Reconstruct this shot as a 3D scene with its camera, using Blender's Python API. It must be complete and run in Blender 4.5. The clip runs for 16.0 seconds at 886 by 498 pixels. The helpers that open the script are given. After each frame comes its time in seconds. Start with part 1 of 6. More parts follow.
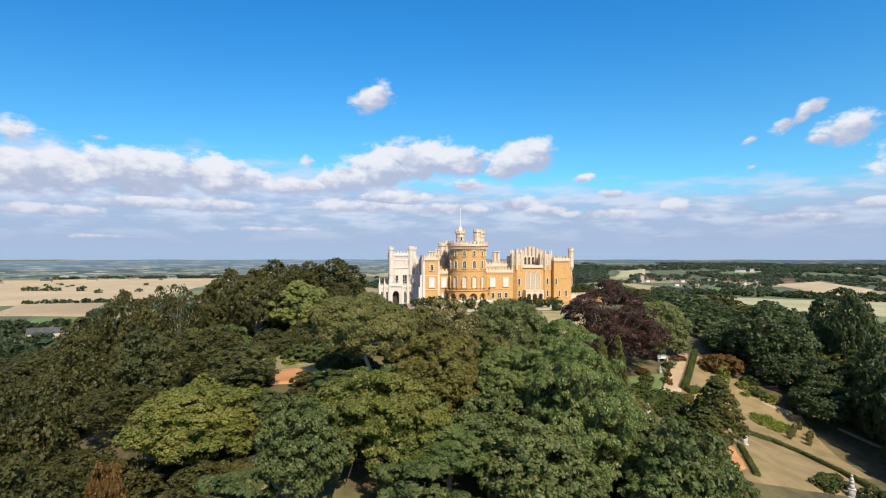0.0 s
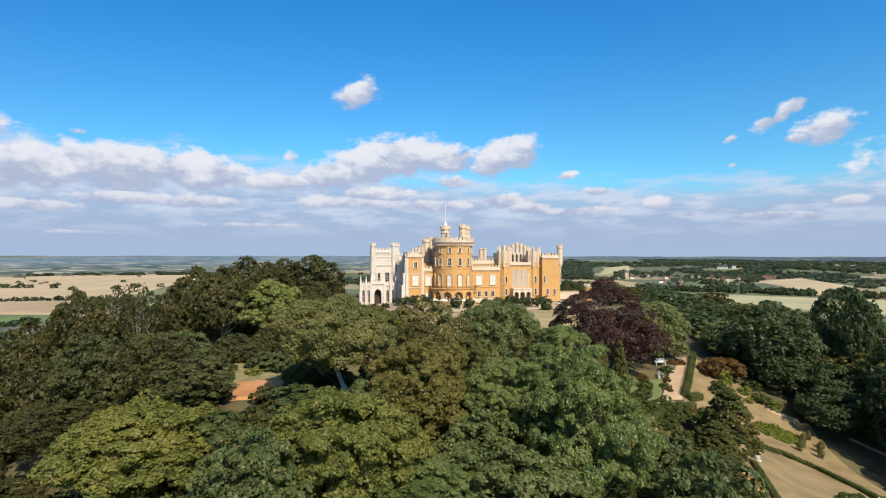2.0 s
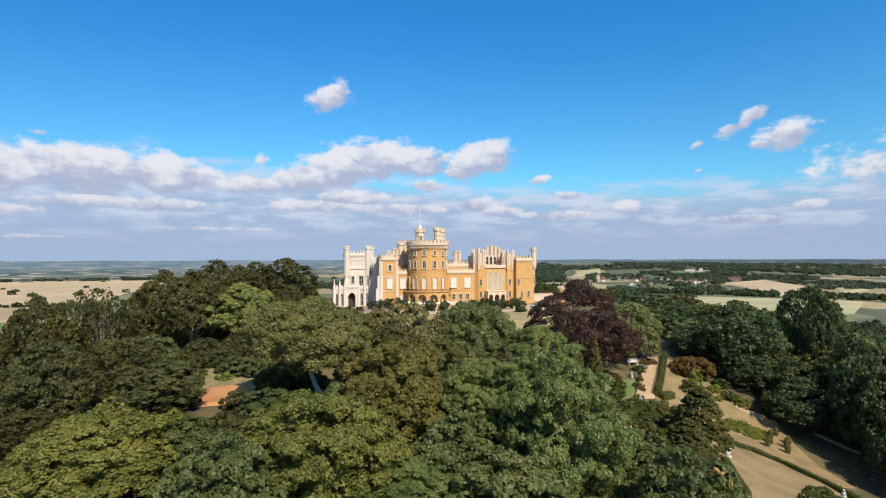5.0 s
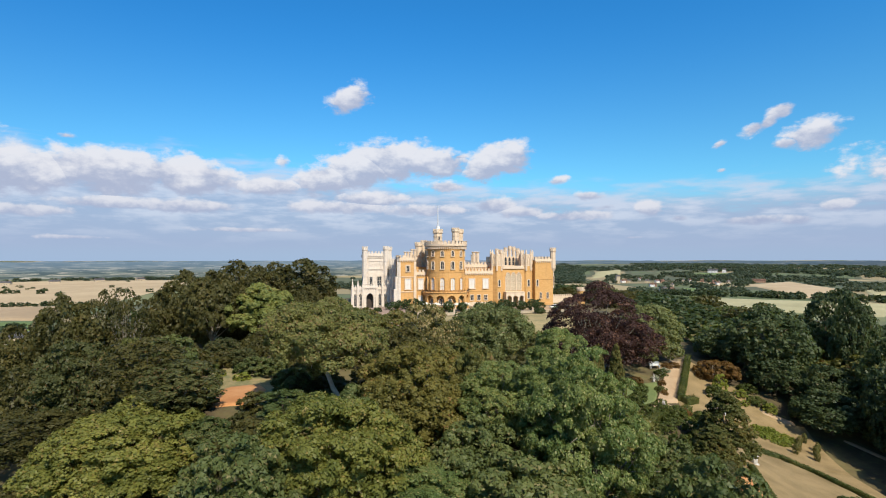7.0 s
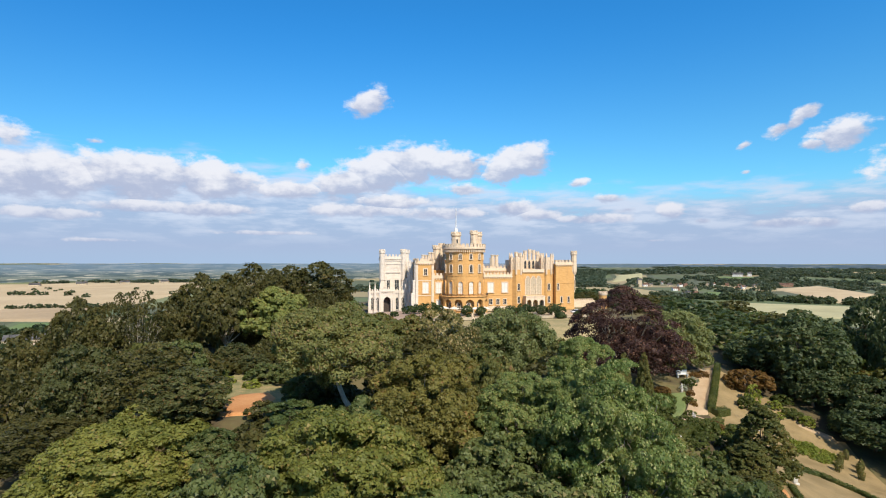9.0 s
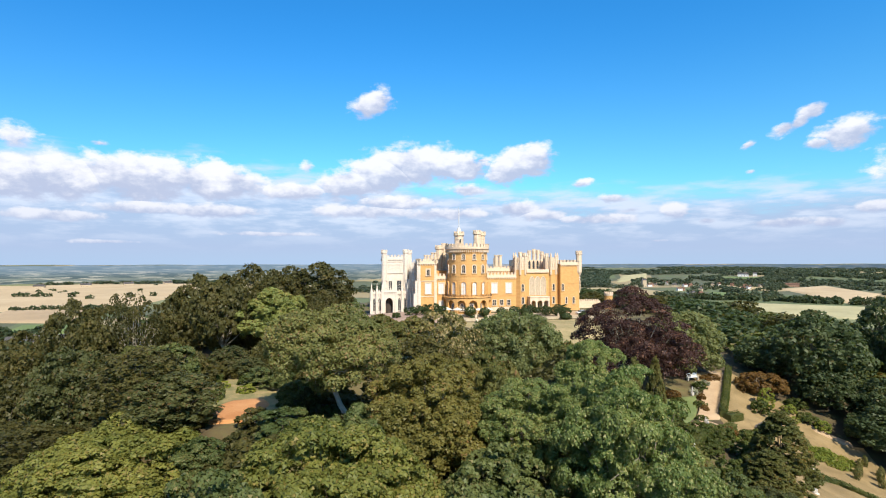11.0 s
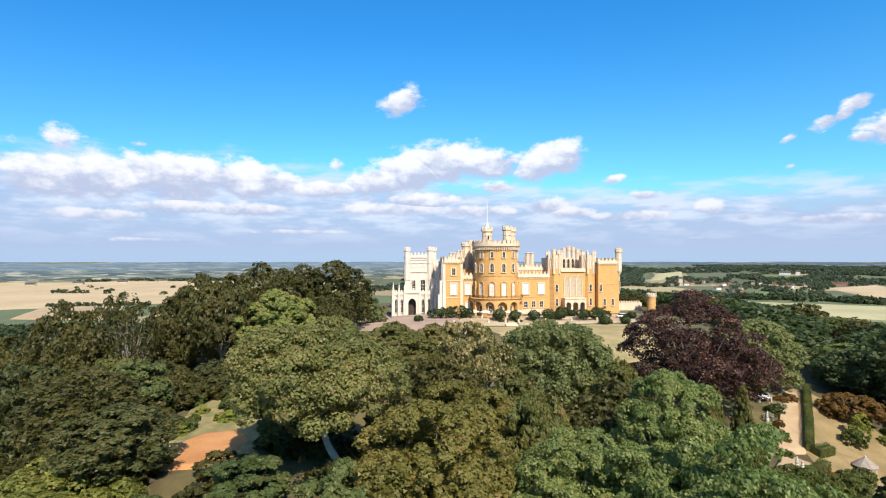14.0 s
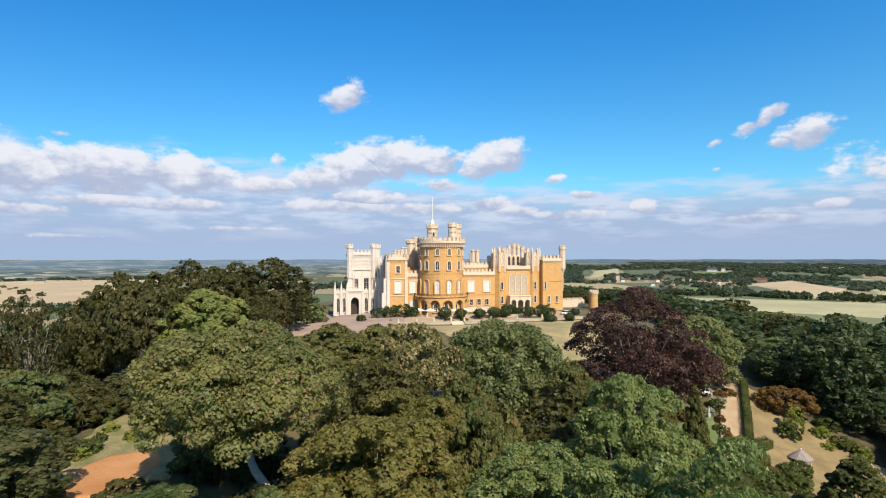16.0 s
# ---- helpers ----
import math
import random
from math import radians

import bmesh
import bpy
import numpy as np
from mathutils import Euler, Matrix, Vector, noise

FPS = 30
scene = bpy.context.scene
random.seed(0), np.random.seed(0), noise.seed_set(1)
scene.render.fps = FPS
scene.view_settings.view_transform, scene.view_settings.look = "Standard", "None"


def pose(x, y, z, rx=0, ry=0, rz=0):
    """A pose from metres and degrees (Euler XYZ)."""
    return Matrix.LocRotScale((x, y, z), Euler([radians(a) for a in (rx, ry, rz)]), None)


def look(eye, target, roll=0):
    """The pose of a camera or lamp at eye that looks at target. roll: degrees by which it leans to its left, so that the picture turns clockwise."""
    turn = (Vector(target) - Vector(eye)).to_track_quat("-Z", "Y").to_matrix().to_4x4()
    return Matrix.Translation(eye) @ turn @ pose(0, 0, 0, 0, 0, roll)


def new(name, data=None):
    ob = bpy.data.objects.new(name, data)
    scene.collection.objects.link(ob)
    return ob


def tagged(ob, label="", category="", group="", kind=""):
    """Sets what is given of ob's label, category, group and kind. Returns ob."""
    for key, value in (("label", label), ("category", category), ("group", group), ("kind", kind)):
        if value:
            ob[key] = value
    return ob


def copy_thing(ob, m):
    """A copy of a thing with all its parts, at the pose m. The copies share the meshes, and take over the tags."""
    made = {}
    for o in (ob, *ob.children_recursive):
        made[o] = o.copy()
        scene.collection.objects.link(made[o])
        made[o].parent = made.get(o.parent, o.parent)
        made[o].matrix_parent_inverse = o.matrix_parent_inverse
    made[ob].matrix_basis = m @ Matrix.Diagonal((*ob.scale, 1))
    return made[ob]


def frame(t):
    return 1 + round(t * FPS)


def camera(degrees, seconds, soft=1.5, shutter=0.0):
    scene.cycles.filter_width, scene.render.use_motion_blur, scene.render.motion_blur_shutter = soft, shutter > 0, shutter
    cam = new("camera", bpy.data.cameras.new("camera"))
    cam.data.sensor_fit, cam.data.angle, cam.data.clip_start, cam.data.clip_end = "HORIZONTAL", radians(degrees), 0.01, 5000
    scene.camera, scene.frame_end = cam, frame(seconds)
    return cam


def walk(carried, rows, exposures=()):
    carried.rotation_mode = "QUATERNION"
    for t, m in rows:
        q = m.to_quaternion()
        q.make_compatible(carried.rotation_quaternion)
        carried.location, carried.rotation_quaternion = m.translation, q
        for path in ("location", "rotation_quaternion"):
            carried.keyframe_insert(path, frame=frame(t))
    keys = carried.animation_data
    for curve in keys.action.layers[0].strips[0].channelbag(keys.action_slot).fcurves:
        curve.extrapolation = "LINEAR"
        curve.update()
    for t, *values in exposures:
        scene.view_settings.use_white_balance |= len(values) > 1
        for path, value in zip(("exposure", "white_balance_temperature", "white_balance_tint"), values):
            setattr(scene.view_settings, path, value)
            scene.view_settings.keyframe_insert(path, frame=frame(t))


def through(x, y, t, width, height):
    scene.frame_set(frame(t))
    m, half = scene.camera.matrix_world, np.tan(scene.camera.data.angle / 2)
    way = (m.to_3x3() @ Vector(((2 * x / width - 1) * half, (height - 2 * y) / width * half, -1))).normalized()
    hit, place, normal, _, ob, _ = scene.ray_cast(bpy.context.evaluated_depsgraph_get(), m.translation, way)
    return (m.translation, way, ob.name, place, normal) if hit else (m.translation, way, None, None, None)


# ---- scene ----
cam = camera(80.2, 16.0, 1.1)
METRES, EYE, TILT, LEAN, TURN = 38.0, 18.7, 0.87, 0.0, 0.0
ROWS = [
    (0.0, 0.0, 0.0, 0.0, 0.0, 0.0, -0.0),
    (0.5, 0.0022, 0.0752, 0.0008, 0.03, 0.02, 0.02),
    (1.0, 0.0049, 0.1528, 0.0013, 0.07, -0.05, 0.03),
    (1.5, 0.0075, 0.2142, 0.0053, 0.03, -0.07, -0.13),
    (2.0, 0.0083, 0.2539, -0.0001, -1.63, -0.38, -0.1),
    (2.5, 0.0065, 0.2667, -0.0077, -3.78, -0.53, 0.01),
    (3.0, 0.004, 0.2685, -0.009, -4.74, -0.22, -0.02),
    (3.5, 0.0023, 0.2679, -0.0101, -4.91, -0.04, 0.01),
    (4.0, 0.0017, 0.2671, -0.0106, -4.77, 0.02, 0.03),
    (6.5, 0.0024, 0.2746, -0.0124, -3.29, 0.07, 0.04),
    (7.0, 0.0046, 0.2915, -0.0111, -2.49, 0.11, 0.0),
    (7.5, 0.0081, 0.3185, -0.0106, -1.57, 0.19, -0.0),
    (8.0, 0.0118, 0.3554, -0.0109, -0.4, 0.58, -0.06),
    (8.5, 0.0146, 0.3751, -0.0098, -0.43, 0.44, -0.06),
    (11.0, 0.0251, 0.4704, -0.0155, -0.04, 0.51, 0.09),
    (11.5, 0.0287, 0.5215, -0.0143, 0.91, 0.69, 0.07),
    (12.0, 0.0328, 0.5798, -0.0107, 1.67, 0.68, 0.04),
    (12.5, 0.0361, 0.6398, -0.0091, 2.04, 0.47, 0.08),
    (13.0, 0.0392, 0.7112, -0.0102, 2.3, 0.31, 0.11),
    (13.5, 0.0418, 0.7833, -0.0131, 2.59, 0.19, 0.11),
    (14.0, 0.0444, 0.8683, -0.0152, 3.09, 0.25, 0.09),
    (14.5, 0.0457, 0.9344, -0.0118, 2.52, 0.03, 0.04),
    (15.0, 0.0461, 0.9709, -0.0145, 0.66, -0.21, 0.04),
    (15.5, 0.0447, 0.9838, -0.0201, -1.68, -0.34, 0.03),
    (16.0, 0.043, 0.9854, -0.0193, -2.92, -0.01, 0.01),
]
EXPOSURES = [(0.0, 0.48), (1.5, 0.45), (2.5, 0.40), (7.0, 0.38), (8.0, 0.41), (8.7, 0.46), (10.8, 0.7), (14.05, 0.72), (14.4, 0.5), (16.0, 0.48)]
walk(cam, [(t, pose(0, 0, EYE, TILT, LEAN, TURN) @ pose(METRES * x, METRES * y, METRES * z, 90 + pitch, roll, yaw)) for t, x, y, z, yaw, pitch, roll in ROWS], EXPOSURES)

# ---- sky and sun ----
SUN_FROM = Vector((0.40, -0.92, 0.98)).normalized()
sun_data = bpy.data.lights.new("sun", "SUN")
sun_data.energy, sun_data.angle, sun_data.color = 5.0, radians(0.53), (1.0, 0.89, 0.72)
sun = new("sun", sun_data)
sun.matrix_world = look(SUN_FROM * 300, (0, 0, 0))


class Nodes:
    """Small helper for node trees."""

    def __init__(self, tree):
        self.tree = tree
        tree.nodes.clear()

    def add(self, kind, sets=(), **inputs):
        n = self.tree.nodes.new(kind)
        for k, v in dict(sets).items():
            setattr(n, k, v)
        for k, v in inputs.items():
            self.put(n.inputs[k.replace("_", " ")], v)
        return n

    def put(self, socket, v):
        if isinstance(v, bpy.types.NodeSocket):
            self.tree.links.new(v, socket)
        else:
            socket.default_value = v

    def math(self, op, a, b=0.0, c=0.0, clamp=False):
        n = self.tree.nodes.new("ShaderNodeMath")
        n.operation, n.use_clamp = op, clamp
        for s, v in zip(n.inputs, (a, b, c)):
            self.put(s, v)
        return n.outputs[0]

    def mix(self, f, a, b, blend="MIX"):
        n = self.tree.nodes.new("ShaderNodeMix")
        n.data_type, n.blend_type = "RGBA", blend
        self.put(n.inputs[0], f)
        self.put(n.inputs[6], a)
        self.put(n.inputs[7], b)
        return n.outputs[2]

    def noise(self, vec, scale, detail=4.0, rough=0.55, out=0):
        n = self.add("ShaderNodeTexNoise", Scale=scale, Detail=detail, Roughness=rough)
        if vec is not None:
            self.put(n.inputs["Vector"], vec)
        return n.outputs[out]

    def ramp(self, f, stops):
        n = self.tree.nodes.new("ShaderNodeValToRGB")
        e = n.color_ramp.elements
        while len(e) < len(stops):
            e.new(0.5)
        for el, (p, col) in zip(e, stops):
            el.position, el.color = p, (*col, 1) if len(col) == 3 else col
        self.put(n.inputs[0], f)
        return n.outputs[0]


def step(N, x, a, b):
    n = N.tree.nodes.new("ShaderNodeMapRange")
    n.interpolation_type = "SMOOTHSTEP"
    N.put(n.inputs[0], x)
    n.inputs[1].default_value, n.inputs[2].default_value = a, b
    return n.outputs[0]


world = bpy.data.worlds.new("sky")
scene.world = world
world.use_nodes = True
W = Nodes(world.node_tree)
sky = W.add("ShaderNodeTexSky", {"sky_type": "NISHITA", "sun_disc": False, "sun_elevation": math.asin(SUN_FROM.z),
                                 "sun_rotation": math.atan2(SUN_FROM.x, SUN_FROM.y), "altitude": 100, "dust_density": 0.6, "ozone_density": 2.2})
way = W.add("ShaderNodeTexCoord").outputs["Generated"]
xyz = W.add("ShaderNodeSeparateXYZ", Vector=way).outputs
az = W.math("MULTIPLY", W.math("ARCTAN2", xyz[0], xyz[1]), 57.2958)
el = W.math("MULTIPLY", W.math("ARCSINE", xyz[2]), 57.2958)
# clouds: azimuth, elevation, half width, half height, tilt (degrees), weight
CLOUDS = [(34.3, 12.5, 1.5, 0.6, 38, 0.8), (-7.8, 16.6, 2.3, 1.16, 24, 1.0), (35.2, 13.3, 1.2, 0.7, 26, 0.9), (33.3, 12.1, 1.4, 0.62, 20, 0.75), (30.3, 10.9, 0.9, 0.48, 24, 0.6), (37.8, 11.0, 2.1, 1.07, 6, 1.0), (35.7, 10.4, 1.4, 0.55, 4, 0.8),
          (30.5, 8.4, 0.7, 0.32, 0, 0.5), (8.4, 10.4, 2.8, 1.22, 14, 1.1), (6.0, 9.5, 1.8, 0.61, 10, 0.8), (-3.0, 10.5, 3.8, 1.6, 0, 1.0), (-6.7, 9.4, 3.8, 1.59, 10, 1.0), (0.7, 10.3, 4.0, 1.23, 0, 1.0),
          (-9.7, 8.4, 2.8, 1.33, 6, 1.0), (4.1, 10.9, 2.1, 0.55, 0, 0.6), (1.1, 11.8, 1.0, 0.31, 0, 0.45), (-29.8, 8.2, 5.1, 1.6, 0, 1.0), (-36.3, 7.7, 3.6, 1.49, 0, 1.0), (-39.4, 7.4, 2.9, 1.62, 0, 1.0),
          (-23.2, 8.1, 3.7, 1.36, -4, 1.0), (-33.2, 10.8, 1.5, 0.46, -4, 0.5), (-39.2, 10.6, 1.9, 1.72, 0, 0.55), (-14.4, 10.0, 1.2, 0.83, 0, 0.45), (-15.8, 7.4, 3.1, 0.77, 0, 0.85), (-5.2, 6.4, 3.7, 0.74, 0, 0.8),
          (-8.8, 5.4, 7.2, 0.85, 0, 0.6), (2.8, 7.8, 2.5, 0.74, 0, 0.75), (7.8, 5.7, 2.3, 0.85, 0, 0.95), (0.4, 5.2, 5.5, 0.74, 0, 0.6), (10.7, 4.9, 3.0, 0.73, 0, 0.6), (14.8, 8.2, 1.3, 0.48, 12, 0.7),
          (17.9, 6.5, 1.8, 0.59, 0, 0.8), (19.8, 5.3, 2.2, 0.58, 0, 0.5), (23.9, 5.0, 1.4, 0.79, 0, 0.85), (26.7, 4.0, 1.0, 0.44, 0, 0.7), (16.5, 4.5, 5.1, 0.59, 0, 0.55), (33.1, 3.6, 2.9, 0.46, 0, 0.7),
          (36.4, 3.5, 1.5, 0.5, 0, 0.85), (39.4, 4.7, 1.2, 0.52, 4, 0.9), (-23.5, 5.1, 4.1, 0.68, 0, 0.8), (-29.8, 5.1, 4.2, 0.59, 0, 0.7), (-36.7, 4.2, 4.4, 0.54, 0, 0.65), (-33.0, 1.9, 3.9, 0.31, 0, 0.4),
          (-18.1, 2.9, 6.7, 0.35, 0, 0.4), (22.0, 2.1, 2.1, 0.29, 0, 0.4),
          (58.0, 8.0, 12.0, 2.2, 0, 1.0), (-62.0, 8.5, 12.0, 2.4, 0, 1.0), (-95.0, 11.0, 14.0, 3.0, 0, 1.0), (110.0, 12.0, 14.0, 3.0, 0, 1.0), (165.0, 10.0, 16.0, 2.6, 0, 1.0), (-150.0, 9.0, 15.0, 2.4, 0, 1.0)]
v = W.add("ShaderNodeCombineXYZ", X=W.math("MULTIPLY", az, 0.36), Y=W.math("MULTIPLY", el, 0.60)).outputs[0]
billow = W.noise(v, 1.0, 7.0, 0.6)
streaks = W.noise(W.add("ShaderNodeCombineXYZ", X=W.math("MULTIPLY", az, 0.17), Y=W.math("MULTIPLY", el, 0.75)).outputs[0], 1.0, 5.0, 0.55)
ragged = W.math("MULTIPLY_ADD", billow, 2.4, -1.2)
total, rise = -2.0, 0.0
for a0, e0, ra, re, tilt, k in CLOUDS:
    c, s = math.cos(radians(tilt)), math.sin(radians(tilt))
    da, de = W.math("SUBTRACT", az, a0), W.math("SUBTRACT", el, e0)
    p = W.math("MULTIPLY_ADD", da, c / ra, W.math("MULTIPLY", de, s / ra))
    q = W.math("MULTIPLY_ADD", da, -s / re, W.math("MULTIPLY", de, c / re))
    r = W.math("SQRT", W.math("MULTIPLY_ADD", p, p, W.math("MULTIPLY", q, q)))
    m = W.math("SUBTRACT", 1.32 * k + 0.16 if ra > 2.6 else 1.18 * k + 0.05, r)
    more = W.math("GREATER_THAN", m, total)
    rise = W.math("MULTIPLY_ADD", more, W.math("SUBTRACT", q, rise), rise)
    total = W.math("MAXIMUM", total, m)
cover = step(W, W.math("ADD", total, ragged), -0.10, 0.50)
lit = step(W, W.math("ADD", rise, W.math("MULTIPLY_ADD", billow, 5.0, -2.6)), -1.0, 0.75)
low = step(W, el, 1.5, 8.0)
cloud = W.mix(lit, W.mix(low, (0.40, 0.48, 0.68, 1), (0.46, 0.52, 0.69, 1)), W.mix(low, (0.66, 0.70, 0.82, 1), (0.86, 0.87, 0.93, 1)))
tint = W.mix(step(W, el, 4.0, 27.0), (0.64, 1.38, 1.60, 1), (0.25, 1.24, 1.90, 1))
tint = W.mix(step(W, el, 31.0, 52.0), tint, (2.0, 2.0, 1.85, 1))
blue = W.mix(1.0, sky.outputs[0], tint, "MULTIPLY")
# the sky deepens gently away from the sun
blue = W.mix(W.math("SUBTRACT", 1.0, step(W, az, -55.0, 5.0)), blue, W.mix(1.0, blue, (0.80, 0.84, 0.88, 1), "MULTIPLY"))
SKY = 0.105
blue = W.mix(1.0, blue, (SKY, SKY, SKY, 1), "MULTIPLY")
hz = W.math("SUBTRACT", 1.0, step(W, el, -0.5, 9.0))
blue = W.mix(W.math("MULTIPLY", hz, 0.9), blue, (0.40, 0.515, 0.75, 1))
# the grey-violet bank of far cloud along the horizon, lower towards the right
rim = W.math("MULTIPLY_ADD", W.math("SINE", W.math("MULTIPLY", az, 0.05)), -1.4, 8.6)
bank = step(W, W.math("ADD", W.math("SUBTRACT", rim, el), W.math("MULTIPLY_ADD", streaks, 7.0, -3.5)), -0.8, 2.6)
bank = W.math("MULTIPLY", bank, W.math("MULTIPLY", step(W, el, -0.8, 1.6), 0.88))
blue = W.mix(bank, blue, W.mix(W.math("MULTIPLY", step(W, W.math("MULTIPLY_ADD", el, 0.012, streaks), 0.46, 0.68), step(W, el, 0.6, 5.0)), (0.40, 0.495, 0.705, 1), (0.66, 0.71, 0.86, 1)))
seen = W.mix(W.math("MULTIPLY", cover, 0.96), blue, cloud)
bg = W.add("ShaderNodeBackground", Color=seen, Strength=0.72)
W.tree.links.new(bg.outputs[0], W.add("ShaderNodeOutputWorld").inputs[0])

# ---- materials ----


def surface(name):
    m = bpy.data.materials.new(name)
    m.use_nodes = True
    return m, Nodes(m.node_tree)


def finish(N, colour, rough=0.8, bump=None, strength=0.3, distance=0.05, **more):
    b = N.add("ShaderNodeBsdfPrincipled", Roughness=rough, **more)
    N.put(b.inputs["Base Color"], colour)
    if bump is not None:
        k = N.add("ShaderNodeBump", Strength=strength, Distance=distance, Height=bump)
        N.put(b.inputs["Normal"], k.outputs[0])
    N.tree.links.new(b.outputs[0], N.add("ShaderNodeOutputMaterial").inputs[0])


def where(N):
    return N.add("ShaderNodeNewGeometry").outputs["Position"]


def stone(name, a, b, dirt, course=0.42, block=0.85, contrast=0.5):
    """Coursed ashlar: blocks of uneven tone, rain streaks and lichen."""
    m, N = surface(name)
    at = N.add("ShaderNodeTexCoord").outputs["Object"]
    s = N.add("ShaderNodeSeparateXYZ", Vector=at).outputs
    across = N.math("ADD", s[0], N.math("MULTIPLY", s[1], 0.83))
    v = N.add("ShaderNodeCombineXYZ", X=across, Y=s[2]).outputs[0]
    br = N.add("ShaderNodeTexBrick", Vector=v, Scale=1.0, Mortar_Size=0.012, Bias=0.0, Brick_Width=block, Row_Height=course)
    br.inputs["Color1"].default_value, br.inputs["Color2"].default_value = (0, 0, 0, 1), (1, 1, 1, 1)
    br.inputs["Mortar"].default_value = (0.35, 0.35, 0.35, 1)
    c = N.mix(N.math("MULTIPLY", br.outputs[0], contrast), (*a, 1), (*b, 1))
    streak = N.add("ShaderNodeMapping", Vector=at, Scale=(0.9, 0.9, 0.12)).outputs[0]
    c = N.mix(N.math("MULTIPLY", step(N, N.noise(streak, 1.0, 5, 0.6), 0.5, 0.78), 0.55), c, (*dirt, 1))
    c = N.mix(N.math("MULTIPLY", step(N, N.noise(at, 0.12, 4), 0.45, 0.7), 0.35), c, (*b, 1))
    c = N.mix(0.25, c, N.mix(N.noise(at, 6.0, 3), (*dirt, 1), (*b, 1)))
    finish(N, c, 0.9, N.math("ADD", N.math("MULTIPLY", br.outputs[1], -0.5), N.noise(at, 9.0, 4)), 0.4, 0.03)
    return m


IRONSTONE = stone("ironstone", (0.465, 0.252, 0.080), (0.60, 0.358, 0.134), (0.30, 0.170, 0.072), contrast=0.65)
LIMESTONE = stone("limestone", (0.545, 0.425, 0.300), (0.645, 0.525, 0.395), (0.33, 0.255, 0.185), 0.38, 0.7, 0.9)
PALESTONE = stone("pale_limestone", (0.53, 0.465, 0.395), (0.635, 0.570, 0.495), (0.33, 0.28, 0.235), 0.38, 0.7, 0.95)
RUBBLE = stone("rubble_wall", (0.380, 0.307, 0.212), (0.467, 0.394, 0.292), (0.248, 0.204, 0.146), 0.3, 0.5)


def plain(name, a, b, scale=1.0, rough=0.8, bump=0.2, fine=12.0, metal=0.0):
    """A colour that wanders between two tones, at two scales."""
    m, N = surface(name)
    at = N.add("ShaderNodeTexCoord").outputs["Object"]
    f = N.math("MULTIPLY_ADD", N.noise(at, scale, 5, 0.6), 0.65, N.math("MULTIPLY", N.noise(at, scale * fine, 3), 0.35))
    finish(N, N.mix(step(N, f, 0.33, 0.67), (*a, 1), (*b, 1)), rough, N.noise(at, scale * fine, 4), bump, 0.03, Metallic=metal)
    return m


LEAD = plain("lead_roof", (0.146, 0.153, 0.161), (0.219, 0.226, 0.234), 0.4, 0.6)
BLIND = plain("white_blind", (0.540, 0.526, 0.496), (0.599, 0.584, 0.555), 0.8, 0.7)
LEADED = plain("pale_leaded_glass", (0.33, 0.265, 0.18), (0.47, 0.395, 0.29), 1.8, 0.35)
SHADED_GLASS, _n = surface("window_glass")
finish(_n, _n.mix(_n.noise(_n.add("ShaderNodeTexCoord").outputs["Object"], 0.6), (0.02, 0.025, 0.03, 1), (0.06, 0.065, 0.07, 1)), 0.12)
DOORWOOD = plain("dark_oak", (0.026, 0.018, 0.013), (0.051, 0.036, 0.026), 1.5, 0.6)
CANVAS = plain("cream_canvas", (0.540, 0.496, 0.409), (0.599, 0.562, 0.482), 0.5, 0.85)
WHITE = plain("white_paint", (0.540, 0.540, 0.526), (0.599, 0.599, 0.584), 0.7, 0.5)
MARBLE = plain("weathered_marble", (0.336, 0.314, 0.277), (0.482, 0.453, 0.402), 1.4, 0.7)
BARK = plain("bark", (0.073, 0.055, 0.036), (0.161, 0.131, 0.095), 1.6, 0.95, 0.6)
PALEBARK = plain("pale_bark", (0.34, 0.305, 0.245), (0.52, 0.485, 0.41), 0.9, 0.9, 0.5)
ASHBARK = plain("ash_grey_bark", (0.185, 0.160, 0.120), (0.320, 0.290, 0.230), 1.0, 0.95, 0.5)
GREYBARK = plain("grey_bark", (0.12, 0.10, 0.078), (0.25, 0.22, 0.175), 1.2, 0.95, 0.6)
GRAVEL = plain("pink_gravel", (0.30, 0.205, 0.118), (0.385, 0.28, 0.17), 0.5, 0.95, 0.4, 30)
FORECOURT = plain("forecourt_gravel", (0.245, 0.165, 0.122), (0.340, 0.245, 0.185), 0.12, 0.95, 0.3, 40)
CLAY = plain("orange_clay", (0.343, 0.146, 0.047), (0.438, 0.219, 0.088), 0.3, 0.95, 0.5, 14)
DRYLAWN = plain("parched_lawn", (0.145, 0.102, 0.041), (0.255, 0.183, 0.085), 0.22, 0.95, 0.3, 40)
STRAWLAWN = plain("straw_grass", (0.185, 0.160, 0.065), (0.355, 0.270, 0.135), 0.16, 0.95, 0.3, 24)
GREENLAWN = plain("green_lawn", (0.073, 0.110, 0.029), (0.139, 0.161, 0.051), 0.2, 0.95, 0.3, 30)
WEEDY = plain("weedy_grass", (0.095, 0.110, 0.035), (0.290, 0.215, 0.100), 0.45, 0.95, 0.4, 12)
STRAW = plain("ripe_wheat", (0.335, 0.250, 0.142), (0.430, 0.330, 0.200), 0.012, 0.95, 0.2, 20)
STUBBLE = plain("stubble", (0.270, 0.195, 0.112), (0.350, 0.260, 0.155), 0.012, 0.95, 0.2, 20)
HAY = plain("cut_hay", (0.27, 0.25, 0.13), (0.37, 0.335, 0.185), 0.02, 0.95, 0.2, 20)
